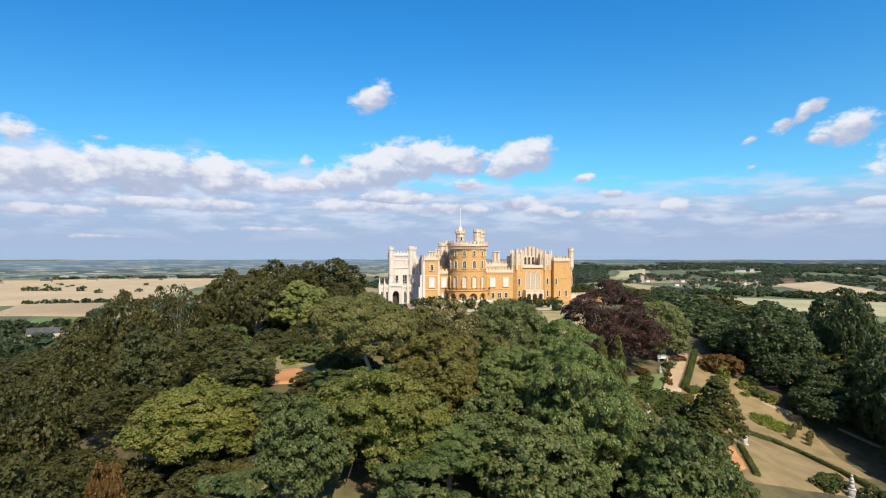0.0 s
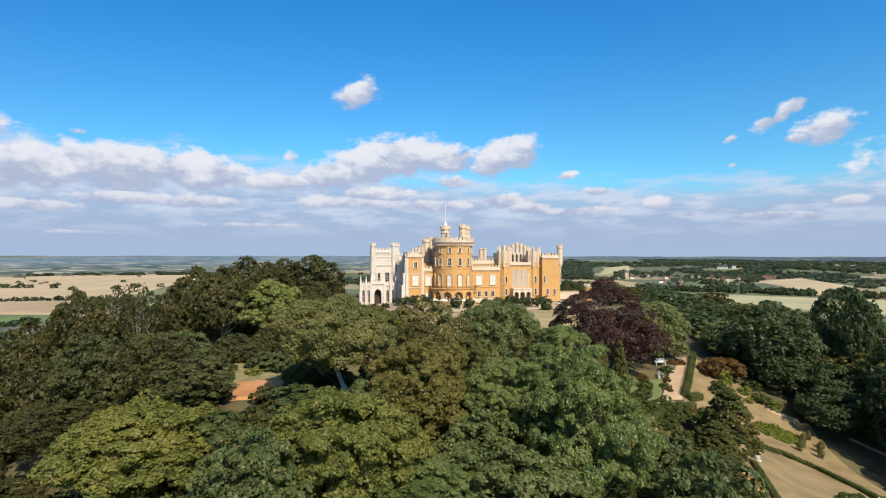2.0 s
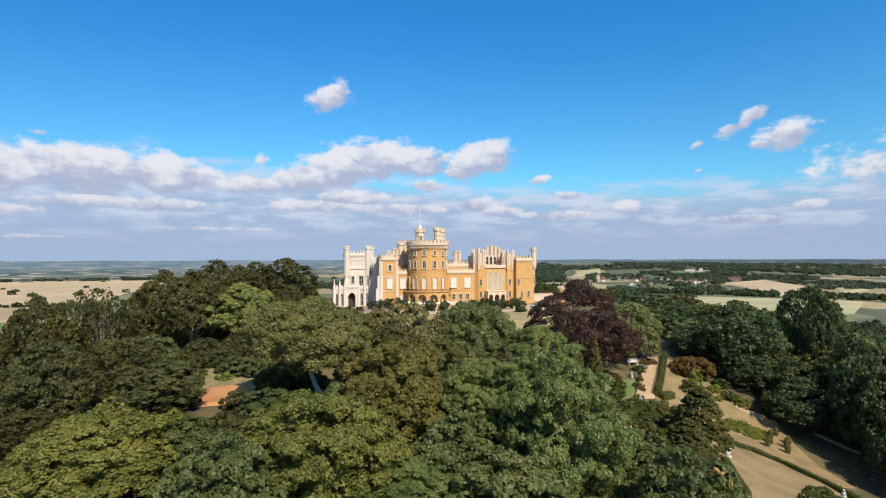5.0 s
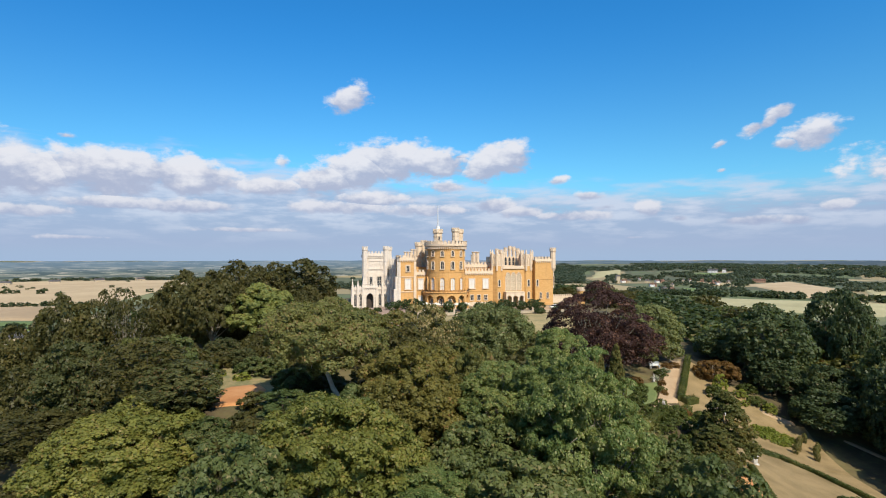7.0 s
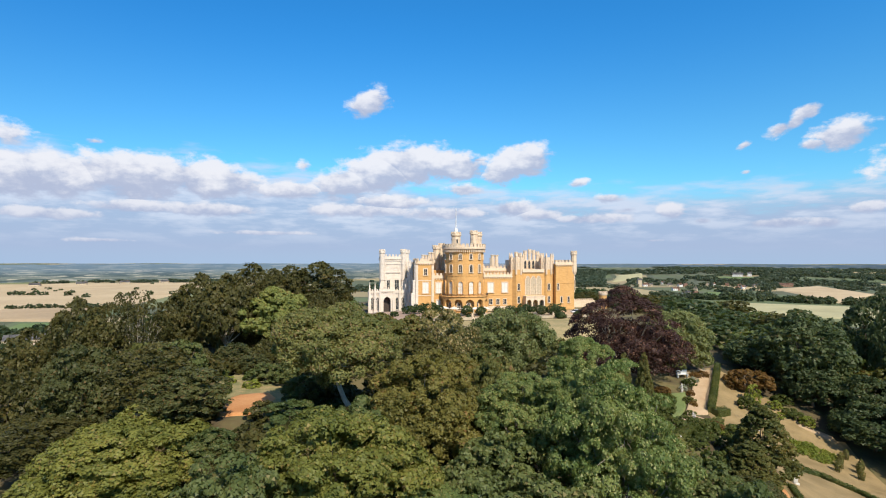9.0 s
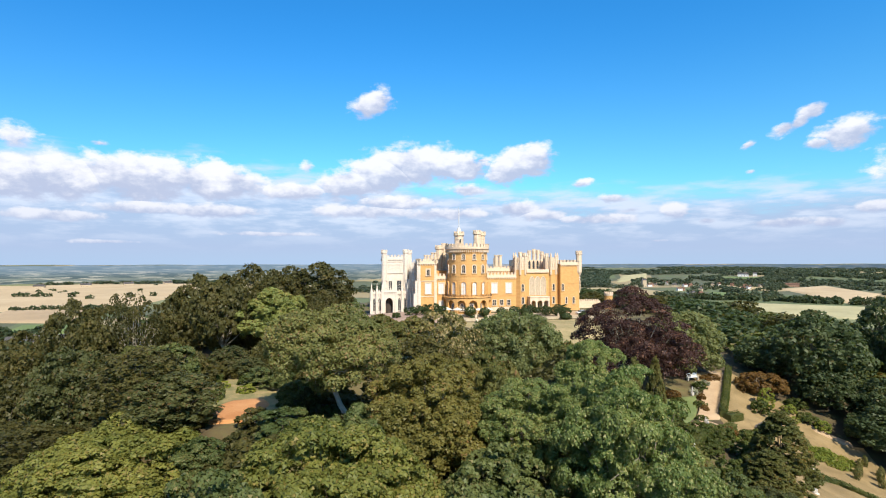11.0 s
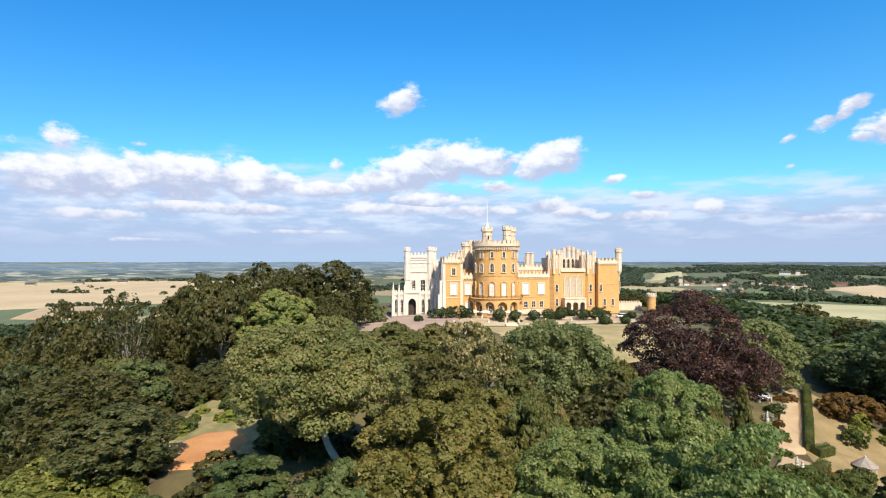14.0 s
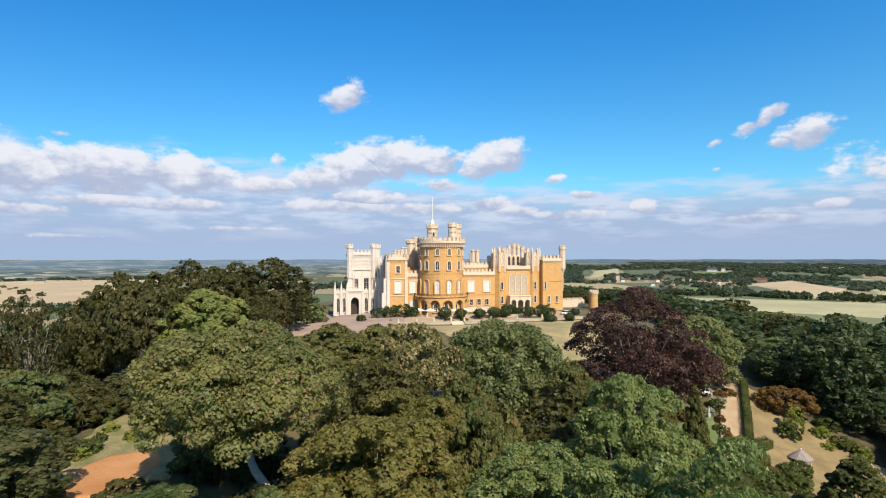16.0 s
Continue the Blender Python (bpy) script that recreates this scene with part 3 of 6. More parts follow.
STOCK = {
    "sycamore": ("sycamore_tree", 1, 7, 17, 80, 84000, 0.215, "sycamore", GREYBARK, "tier", 0.015, -0.5, 0.22, 0.32, (0, 0), 34),
    "maple": ("maple_tree", 2, 8, 15, 54, 66000, 0.30, "maple", BARK, "dome", 0.0, -0.4, 0.25),
    "bright_tree": ("green_broadleaf_tree", 31, 5, 17, 52, 50000, 0.19, "fresh", GREYBARK, "dome", 0.0, -0.55, 0.44, 0.34, (0, 0), 22),
    "dark": ("broadleaf_tree", 3, 7, 15, 44, 16500, 0.45, "dark", BARK, "round", 0.0, -0.6, 0.2),
    "olive": ("broadleaf_tree", 4, 6.5, 14, 40, 18000, 0.42, "olive", BARK, "round", 0.0, -0.5, 0.25),
    "dusky": ("broadleaf_tree", 24, 6.5, 14, 48, 17000, 0.40, "dusky", BARK, "dome", 0.0, -0.8, 0.08),
    "brown": ("hornbeam_tree", 5, 6.5, 16, 64, 60000, 0.27, "brown", BARK, "dome", 0.05, -0.6, 0.15),
    "lime": ("lime_tree", 6, 8, 16, 38, 26000, 0.48, "lime", BARK, "round", 0.0, -0.5, 0.25),
    "plane": ("plane_tree", 7, 9, 15, 56, 76000, 0.28, "plane", PALEBARK, "dome", 0.03, -0.20, 0.57, 0.38, (-3.2, -1.2)),
    "oak": ("holm_oak_tree", 8, 9.5, 15, 85, 42000, 0.38, "oak", BARK, "dome", 0.02, -0.7, 0.12),
    "copper": ("copper_beech_tree", 9, 12.5, 20, 72, 60000, 0.31, "copper", ASHBARK, "tier", 0.10, -0.55, 0.10, 0.42, (0, 0), 34),
    "rust": ("smoke_bush", 10, 4, 5.5, 26, 4500, 0.42, "rust", BARK, "dome", 0.0, -0.5, 0.1),
    "yew": ("yew_tree", 11, 5.4, 15, 300, 30000, 0.28, "yew", BARK, "spire", 0.06, -0.9, 0.04),
    "wood": ("woodland_tree", 12, 8, 17, 52, 7600, 0.60, "wood", BARK, "round", 0.0, -0.6, 0.2),
    "deepwood": ("woodland_tree", 22, 8, 17, 60, 8200, 0.61, "deep", BARK, "round", 0.0, -0.6, 0.15),
    "woodolive": ("woodland_tree", 13, 7.5, 16, 44, 7400, 0.64, "olive", BARK, "round", 0.0, -0.5, 0.22),
    "tall": ("tall_woodland_tree", 21, 8, 17, 34, 11000, 0.60, "wood", ASHBARK, "round", 0.0, -0.25, 0.46, 0.46, (0.9, 0.3), 20),
    "bare": ("half_bare_tree", 34, 8, 17, 34, 4600, 0.46, "wood", ASHBARK, "round", 0.0, -0.3, 0.34, 0.36, (0.6, 0.2), 34),
    "chestnut": ("chestnut_tree", 33, 6.5, 14, 34, 16000, 0.34, "turning", PALEBARK, "dome", 0.0, -0.2, 0.42, 0.28, (0.6, 0.2), 30),
    "weeping": ("grey_green_tree", 15, 7.5, 14, 60, 22000, 0.42, "oak", BARK, "dome", 0.1, -0.7, 0.1),
    "bright": ("bright_green_shrub", 16, 2.2, 4.6, 16, 2600, 0.32, "bright", BARK, "dome", 0.0, -0.7, 0.08, 0.12),
    "blossom": ("flowering_shrub", 20, 1.5, 2.2, 14, 1800, 0.28, "blossom", BARK, "dome", 0.0, -0.6, 0.08, 0.1),
    "shrub": ("green_shrub", 17, 2.4, 3.4, 16, 1900, 0.38, "hedge", BARK, "dome", 0.0, -0.6, 0.08, 0.12, (0, 0), 4),
    "small": ("small_tree", 18, 3.6, 9, 24, 9000, 0.38, "dark", BARK, "round", 0.0, -0.5, 0.2, 0.2),
    "bush": ("woodland_bush", 19, 2.6, 4.0, 16, 680, 0.68, "wood", BARK, "dome", 0.0, -0.6, 0.06, 0.1, (0, 0), 3),
}
LABELS = {
    "sycamore": "full green sycamore with layered leafy boughs", "maple": "broad yellow-green maple with a domed crown", "dark": "dense dark green broadleaf tree in full leaf", "bright_tree": "round fresh green broadleaf tree with small glossy leaves",
    "dusky": "dusky olive-brown broadleaf tree beside the clay bank", "olive": "olive green broadleaf tree with an airy crown", "brown": "bronze-green hornbeam heavy with brown seed clusters", "lime": "light green lime tree with open lobed crown",
    "oak": "rounded dark holm oak with small dull leaves", "copper": "large copper beech with dark purple foliage", "rust": "rust-orange smoke bush in the garden",
    "yew": "tall narrow dark yew with drooping sprays", "wood": "dark green woodland tree on the slope", "deepwood": "deep green woodland tree on the shaded slope", "woodolive": "olive green woodland tree on the slope",
    "bare": "half-bare woodland tree with pale upright branches", "chestnut": "horse chestnut with browning leaves and pale bare limbs", "weeping": "grey-green weeping tree beside the copper beech", "bright": "bright yellow-green garden shrub",
    "shrub": "clipped green garden shrub on the lawn", "small": "small bushy dark green tree", "blossom": "white flowering shrub in the garden border", "tall": "tall woodland tree with bare pale trunk and limbs", "bush": "low dark green bush under the trees",
    "plane": "grey-green plane tree on a pale leaning trunk"}
BASE = {}


def plant(kind, x, y, top=None, R=None, turn=None, group="woodland trees", height=None):
    """Sets a tree of a kind on the land, scaled to its top's height over the world's zero and its crown's radius."""
    spec = STOCK[kind]
    z = ground_z(x, y) - 0.25
    h = height if height else (top - z if top is not None else spec[3])
    h = max(h, 1.5)
    R = R or spec[2]
    turn = random.uniform(0, 360) if turn is None else turn
    m = pose(x, y, z, 0, 0, turn) @ Matrix.Diagonal((R / spec[2], R / spec[2], h / spec[3], 1))
    if kind not in BASE:
        BASE[kind] = ob = make_tree(spec[0], spec[1], *spec[2:7], LEAF[spec[7]], *spec[8:])
        ob.matrix_basis = m
    else:
        ob = copy_thing(BASE[kind], Matrix.Identity(4))
        ob.matrix_basis = m
    return tagged(ob, LABELS[kind], "shrub" if kind in ("bright", "shrub", "rust", "bush", "blossom") else "tree", group)


# kind, x, y, height of the top, crown's radius
TREES = [
    ("maple", -32.2, 71, 2.3, 9.2), ("dark", -24.2, 72.5, 0.4, 3.2), ("dark", -13.4, 51, 5.7, 4.6), ("maple", -7.0, 57, 7.2, 7.2), ("brown", -0.7, 71, 8.6, 6.4), ("brown", 0.8, 83, 7.2, 5.6), ("bright_tree", 13.0, 66.5, 7.4, 4.6), ("bright_tree", 8.6, 69.5, 7.0, 4.6), ("olive", 7.2, 78, 7.2, 3.8), ("olive", 6.4, 90, 6.4, 4.2),
    ("sycamore", 16.6, 61.5, 9.9, 6.4), ("yew", 29.6, 89, 5.8, 2.0), ("yew", 27.0, 90, 5.6, 2.0), ("dark", 5.2, 61, 3.6, 4.8), ("bright_tree", 0.8, 56, 0.8, 4.4), ("dark", 9.3, 54, 2.4, 6.0), ("dark", 24.6, 54, 2.0, 5.4), ("dark", 28.5, 71, -2.4, 4.6), ("yew", 45.6, 88, -1.2, 4.7), ("yew", 41.4, 84, -5.0, 3.8), ("dusky", 38.4, 78, -7.4, 3.6),
    ("dusky", -29.8, 78, 5.9, 5.4), ("plane", -12.2, 79.5, 13.4, 8.1, 0), ("chestnut", 1.5, 99, 11.0, 6.2), ("oak", 14.3, 111, 10.2, 9.8), ("small", 7.4, 88, 5.1, 3.3), ("copper", 40.2, 128, 13.4, 13.4),
    ("bright_tree", 17.0, 74.5, 10.0, 4.9), ("small", -7.0, 68, 4.9, 3.8), ("small", -15.6, 73.5, 3.2, 3.4), ("small", -17.3, 85.5, 3.4, 2.8), ("dusky", -30.4, 104, 3.0, 2.7), ("dusky", -36, 109, 4.0, 3.4), ("small", -24.4, 109, 3.0, 2.6), ("small", -26.0, 97.5, 2.6, 2.5), ("small", -22.4, 95.5, 3.0, 2.4), ("weeping", 56.0, 138, 7.6, 8.2), ("deepwood", 82.3, 133, 7.8, 10.4), ("deepwood", 104, 139, 11.0, 8.6), ("lime", -37.2, 138, 12.8, 8.8),
    ("wood", -36.6, 178, 18.6, 12.4), ("wood", -54.0, 172, 18.2, 10.0), ("tall", -48.6, 137, 14.6, 7.4), ("wood", -85, 141, 10.2, 7.5), ("wood", -96, 140, 3.0, 7.0), ("bare", -77.5, 144, 11.0, 6.0), ("wood", -63, 157, 15.6, 8.5), ("wood", -65, 147, 10.6, 6.5), ("wood", -45.5, 176, 17.6, 7.5), ("wood", -58.5, 162, 15.4, 7.0), ("wood", -74, 131, 7.0, 6.5), ("wood", -46, 166, 16.5, 8.0), ("bare", -68.6, 138, 11.8, 6.6),
    ("dusky", -52.5, 93.5, 6.6, 5.9), ("olive", -50.0, 106, 4.8, 5.0), ("dusky", -42.5, 99, 3.6, 4.0), ("small", -37.2, 93.5, 7.0, 3.6), ("wood", -70, 101, 1.6, 7.2), ("wood", -50.5, 84, -2.0, 7.0), ("rust", 69.0, 131, -5.2, 5.4),
    ("woodolive", 97, 124, -3.0, 9.0), ("deepwood", 92, 112, -6.0, 7.0), ("olive", 20, 99, 6.0, 4.5), 
    ("wood", -18, 100, 7.0, 5.0), ("olive", -11, 117, 8.4, 6.6), ("wood", 1.5, 123, 7.4, 6.4), ("wood", -24, 126, 7.6, 6.0), ("olive", -5, 124, 7.4, 5.5), 
    ("wood", -33, 44, -2.5, 6.5), ("wood", -44, 54, -1.5, 6.5), ("rust", -38.6, 60.5, -4.6, 2.6), ("sycamore", 22.5, 53, -1.5, 5.2), ("dark", 12, 47, -3.5, 5.0), ("dark", 32, 60, -5.5, 4.0), ("dark", 1, 47, -2.5, 5.0),
    ("wood", -57, 63, -3.0, 7.0), ("wood", -62, 78, 0.0, 7.0),
    ("wood", -46, 66, -7.0, 6.0), ("wood", -37, 59, -9.5, 5.6), ("dark", -22, 60, -6.0, 4.2), ("wood", -28, 62.5, -5.5, 4.6), ("wood", -23.5, 55, -6.5, 4.6), ("wood", -40, 66, -6.5, 5.0), ("dark", -16.5, 47, -6.5, 4.6), ("dark", -19, 52, -5.0, 4.4), ("wood", -33, 55, -9.0, 5.0), ("dark", -25, 50, -6.0, 4.6), ("small", -19, 48, -1.0, 4.2), ("small", -3, 50, -0.5, 4.0), ("small", 8, 55, -1.5, 4.0), ("dark", 13.5, 55, -2.0, 4.2), ("small", -13, 45, -4.0, 4.2), ("dark", 24, 60, -3.0, 4.2),
    ("deepwood", 87.5, 104, 0.0, 6.2), ("deepwood", 80.5, 127, -3.0, 6.5), ("deepwood", 86.5, 119.5, -4.0, 6.2), ("deepwood", 86.5, 97, -1.0, 6.4), ("deepwood", 94, 112, 2.4, 7.0), ("deepwood", 97, 98, 4.0, 8.0), ("deepwood", 81, 91, -9.0, 4.4), ("deepwood", 92, 92, 4.6, 8.4), ("deepwood", 102, 105, 5.0, 9.0), ("deepwood", 100.5, 129, 10.4, 5.8), ("dark", 80, 85.5, -10.0, 4.0), ("small", 88, 106.5, -10.0, 4.6),
]
for row in TREES:
    plant(*row)
BELT_SEED = np.random.default_rng(41)


def clear_of(x, y, gap):
    return all((x - t[1]) ** 2 + (y - t[2]) ** 2 > ((t[4] + gap) * 0.72) ** 2 for t in TREES)


def keep_open(x, y):
    """Lawns, paths and the castle's top stay free of trees."""
    if math.hypot((x - 16) / 64, (y - 236) / 56) < 1 and x > -42 and y > 165:
        return True
    if -30 < x < 48 and 106 < y < 262 or 40 < x < 80 and 142 < y < 262:
        return True
    if 32 < x < 82 and 76 < y < 140 or 46 < x < 80 and 66 < y < 100:
        return True
    if 26 < x < 0.85 * y + 6 and y < 104:
        return True
    if -66 < x < -28 and 110 < y < 144:
        return True
    if -42 < x < -26 and 94 < y < 114:
        return True
    return -34 < x < -4 and 76 < y < 112 or (abs(x + 2) < 32 and y < 78)


placed, beyond = [], []
for _ in range(4200):
    x, y = BELT_SEED.uniform(-230, 250), BELT_SEED.uniform(30, 330)
    far = math.hypot(x, y - 25) > 142
    gap = 8.0 if far else 8.6 if x < -25 and y < 125 else 6.8
    if keep_open(x, y) or not clear_of(x, y, 2.5) or any((x - a) ** 2 + (y - b) ** 2 < gap ** 2 for a, b in placed):
        continue
    if abs(x) > 0.95 * y + 6 or y < 30 + abs(x) * 0.72 or (far and -70 < x < 75 and y > 265) or (x < 0 and y > 262 + 0.2 * x):
        continue
    placed.append((x, y))
    if far:
        beyond.append((x, y))
        continue
    kind = ("wood", "wood", "wood", "woodolive" if x > -30 else "wood")[int(BELT_SEED.integers(4))] if x < 20 else ("deepwood", "deepwood", "woodolive")[int(BELT_SEED.integers(3))]
    h = BELT_SEED.uniform(6.5, 9.5) if x < -25 and y < 112 else BELT_SEED.uniform(11.5, 15.0) if x < 20 else BELT_SEED.uniform(8.5, 11.5)
    if x < -0.68 * y and y < 140:
        h = min(h, max(5.0, BELT_SEED.uniform(-6.5, -3.0) - ground_z(x, y)))
    plant(kind, x, y, None, BELT_SEED.uniform(4.8, 7.0) if x < -25 else BELT_SEED.uniform(5.4, 8.2), height=h)
# undergrowth between the nearer trunks
for _ in range(300):
    x, y = BELT_SEED.uniform(-46, 26), BELT_SEED.uniform(60, 118)
    if -33 < x < -19 and 80 < y < 110 or x > 30 or y < 30 + abs(x) * 0.9:
        continue
    if len(placed) < 1000 and all((x - a) ** 2 + (y - b) ** 2 > 4.2 ** 2 for a, b in placed):
        placed.append((x, y))
        plant("bush", x, y, None, BELT_SEED.uniform(1.8, 3.2), group="undergrowth", height=BELT_SEED.uniform(2.2, 4.5))
for x, y, R, h in ((-19, 72, 2.4, 3.0), (-17.5, 77.5, 1.8, 2.2), (-21, 75.5, 1.9, 2.2), (-17, 68, 2.6, 3.6),
                   (-35, 92, 2.6, 3.6), (-36, 99, 2.8, 4.2), (-33.5, 84, 2.0, 2.4), (-17, 96, 2.4, 3.4), (-19, 102, 2.6, 3.6), (-23, 108, 2.4, 3.4), (-31, 114, 3.0, 4.2), (-35, 112, 2.6, 3.8), (-16, 88, 2.0, 2.6),
                   (-30, 120, 2.6, 3.4), (-34, 124, 3.0, 4.0), (-39, 121, 2.8, 4.2), (-43, 126, 3.0, 4.2), (-47, 121, 2.8, 3.8), (-52, 124, 3.0, 4.4), (-57, 120, 3.0, 4.6), (-42, 115, 2.8, 4.4), (-48, 113, 3.0, 4.6), (-60, 128, 3.0, 4.4), (-55, 131, 2.8, 3.6), (-37, 130, 2.6, 3.4), (-46, 131, 2.4, 3.0)):
    plant("bush", x, y, None, R, group="undergrowth", height=h)

# ---- the castle ----
castle = thing("castle", pose(9.9, 224, -1.55, 0, 0, 12), "ochre ironstone castle with pale battlements and round tower on a hilltop", "castle")


def wall_box(name, material, x0, x1, y0, y1, z0, z1, label=""):
    bm = bmesh.new()
    box(bm, x0, x1, y0, y1, z0, z1)
    return part(name, bm, material, castle, label)


def merlons(bm, a, b, z, thick=0.55, wide=0.85, gap=0.65, high=0.75, wallh=0.8):
    """A parapet with battlements between two plan points, its outer face on the line."""
    a, b = Vector((*a, 0)), Vector((*b, 0))
    d = b - a
    L = d.length
    turn = math.atan2(d.y, d.x)
    M = Matrix.Translation((*a.xy, z)) @ Matrix.Rotation(turn, 4, "Z")

    def brick_at(u0, u1, z0, z1, over=0.0):
        bmesh.ops.create_cube(bm, size=1, matrix=M @ Matrix.Translation(((u0 + u1) / 2, thick / 2 - over / 2, (z0 + z1) / 2)) @ Matrix.Diagonal((u1 - u0, thick + over, z1 - z0, 1)))

    brick_at(0, L, 0, wallh)
    brick_at(-0.1, L + 0.1, -0.42, 0.0, 0.3)
    n = max(1, round((L + gap) / (wide + gap)))
    p = (L + gap) / n
    for i in range(n):
        brick_at(i * p, i * p + p - gap, wallh, wallh + high)
        brick_at(i * p - 0.06, i * p + p - gap + 0.06, wallh + high, wallh + high + 0.14, 0.1)
    k = max(2, int(L / 0.9))
    for i in range(k):
        u = (i + 0.5) * L / k
        brick_at(u - 0.18, u + 0.18, -0.95, -0.42, 0.22)


def parapet(points, z, material=LIMESTONE, closed=False, **kw):
    bm = bmesh.new()
    pts = points + [points[0]] if closed else points
    for a, b in zip(pts, pts[1:]):
        merlons(bm, a, b, z, **kw)
    return part("battlement", bm, material, castle, "pale stone battlement")


def turret(x, y, z0, z1, r, material=LIMESTONE, sides=8, label="octagonal corner turret"):
    bm = bmesh.new()
    t = math.pi / sides
    drum(bm, x, y, z0, z1 - 1.6, r, r, sides, t)
    drum(bm, x, y, z1 - 1.9, z1 - 1.5, r * 1.02, r * 1.2, sides, t)
    drum(bm, x, y, z1 - 1.5, z1 - 0.7, r * 1.2, r * 1.2, sides, t)
    drum(bm, x, y, (z0 + z1) / 2, (z0 + z1) / 2 + 0.25, r * 1.1, r * 1.1, sides, t)
    for i in range(sides):
        a = i * math.tau / sides
        bmesh.ops.create_cube(bm, size=1, matrix=Matrix.Translation((x, y, z1 - 0.35)) @ Matrix.Rotation(a, 4, "Z") @ Matrix.Translation((r * 0.98, 0, 0)) @ Matrix.Diagonal((0.3 * r, 0.5 * r, 0.7, 1)))
    return part("turret", bm, material, castle, label)


def outline(w, h, kind, off=0.0, n=9):
    """Half-width outline of an opening, from its left foot over the head to the right foot."""
    a = w / 2 + off
    if kind == "flat":
        return [(-a, -off * 0.4), (-a, h + off), (a, h + off), (a, -off * 0.4)]
    rise = (w * 0.5 if kind == "round" else w * 0.8) + off
    spring = h - (w * 0.5 if kind == "round" else w * 0.8)
    pts = [(-a, -off * 0.4)]
    for i in range(n + 1):
        t = i / n
        if kind == "round":
            ang = math.pi * (1 - t)
            pts.append((a * math.cos(ang), spring + rise * math.sin(ang)))
        else:
            s = abs(2 * t - 1)
            pts.append(((2 * t - 1) * a, spring + rise * (1 - s ** 1.9) ** 0.75))
    return pts + [(a, -off * 0.4)]


def window(m, w, h, kind="round", pane=SHADED_GLASS, stone_mat=LIMESTONE, border=0.3, bars=(1, 1), sill=True, name="window", depth=0.24):
    """A stone surround with its lights set back in it; the foot's middle is the origin, facing -y."""
    bm = bmesh.new()
    inner, outer = outline(w, h, kind), outline(w, h, kind, border)
    rings = []
    for pts, y in ((inner, 0.02), (inner, -depth + 0.04), (outer, -depth), (outer, 0.05)):
        rings.append([bm.verts.new((x, y, z)) for x, z in pts])
    for r0, r1 in zip(rings, rings[1:]):
        for i in range(len(inner) - 1):
            bm.faces.new((r0[i], r0[i + 1], r1[i + 1], r1[i]))
    if sill:
        box(bm, -w / 2 - border * 1.2, w / 2 + border * 1.2, -depth - 0.12, 0.05, -0.26, 0.0)
    if w > 4:
        bars, wide_bars = (0, 0), bars
    else:
        wide_bars = (0, 0)
    for i in range(bars[0]):
        u = -w / 2 + w * (i + 1) / (bars[0] + 1)
        box(bm, u - 0.035, u + 0.035, -0.1, 0.0, 0, h - (0.1 if kind == "flat" else w * 0.12))
    for i in range(bars[1]):
        z = h * (i + 1) / (bars[1] + 1) * 0.9
        box(bm, -w / 2, w / 2, -0.11, 0.0, z - 0.03, z + 0.03)
    ob = part(name, bm, stone_mat, castle, "", m)
    for i in range(wide_bars[0]):
        u = -w / 2 + w * (i + 1) / (wide_bars[0] + 1)
        bb = bmesh.new()
        box(bb, u - 0.09, u + 0.09, -0.2, -0.02, 0, h * 0.8)
        part("mullion", bb, stone_mat, ob)
    for i in range(wide_bars[1]):
        z = h * (i + 1) / (wide_bars[1] + 1) * 0.8
        bb = bmesh.new()
        box(bb, -w / 2, w / 2, -0.17, -0.03, z - 0.07, z + 0.07)
        part("transom", bb, stone_mat, ob)
    pb = bmesh.new()
    pb.faces.new([pb.verts.new((x, -0.04, z)) for x, z in inner])
    part("pane", pb, pane, ob, "pale blind behind the glass" if pane is BLIND else "")
    return ob


def front(u, w, z):
    return pose(u, w, z)


def course(x0, x1, y, z, h=0.3, out=0.16, name="string_course", mat=LIMESTONE, deep=0.5):
    bm = bmesh.new()
    box(bm, x0, x1, y - out, y + deep, z, z + h, 0.04)
    return part(name, bm, mat, castle)


def roof(x0, x1, y0, y1, z, rise=1.6):
    """A low leaded roof behind a parapet."""
    bm = bmesh.new()
    v = [bm.verts.new(p) for p in ((x0, y0, z), (x1, y0, z), (x1, y1, z), (x0, y1, z), (x0 + 2, (y0 + y1) / 2, z + rise), (x1 - 2, (y0 + y1) / 2, z + rise))]
    for f in ((0, 1, 5, 4), (2, 3, 4, 5), (1, 2, 5), (3, 0, 4), (0, 3, 2, 1)):
        bm.faces.new([v[i] for i in f])
    return part("roof", bm, LEAD, castle, "grey lead roof")


def chimney(x, y, z0, z1, n=3, pitch=1.0):
    bm = bmesh.new()
    L = n * pitch
    box(bm, x - L / 2 - 0.3, x + L / 2 + 0.3, y - 0.8, y + 0.8, z0, z0 + 1.2, 0.05)
    for i in range(n):
        cx = x - L / 2 + (i + 0.5) * pitch
        drum(bm, cx, y, z0 + 1.2, z1 - 0.5, pitch * 0.45, pitch * 0.42, 8, 0.39)
        drum(bm, cx, y, z1 - 0.5, z1 - 0.25, pitch * 0.45, pitch * 0.58, 8, 0.39)
        drum(bm, cx, y, z1 - 0.25, z1, pitch * 0.58, pitch * 0.52, 8, 0.39)
    return part("chimney_stack", bm, LIMESTONE, castle, "stack of octagonal stone chimneys")


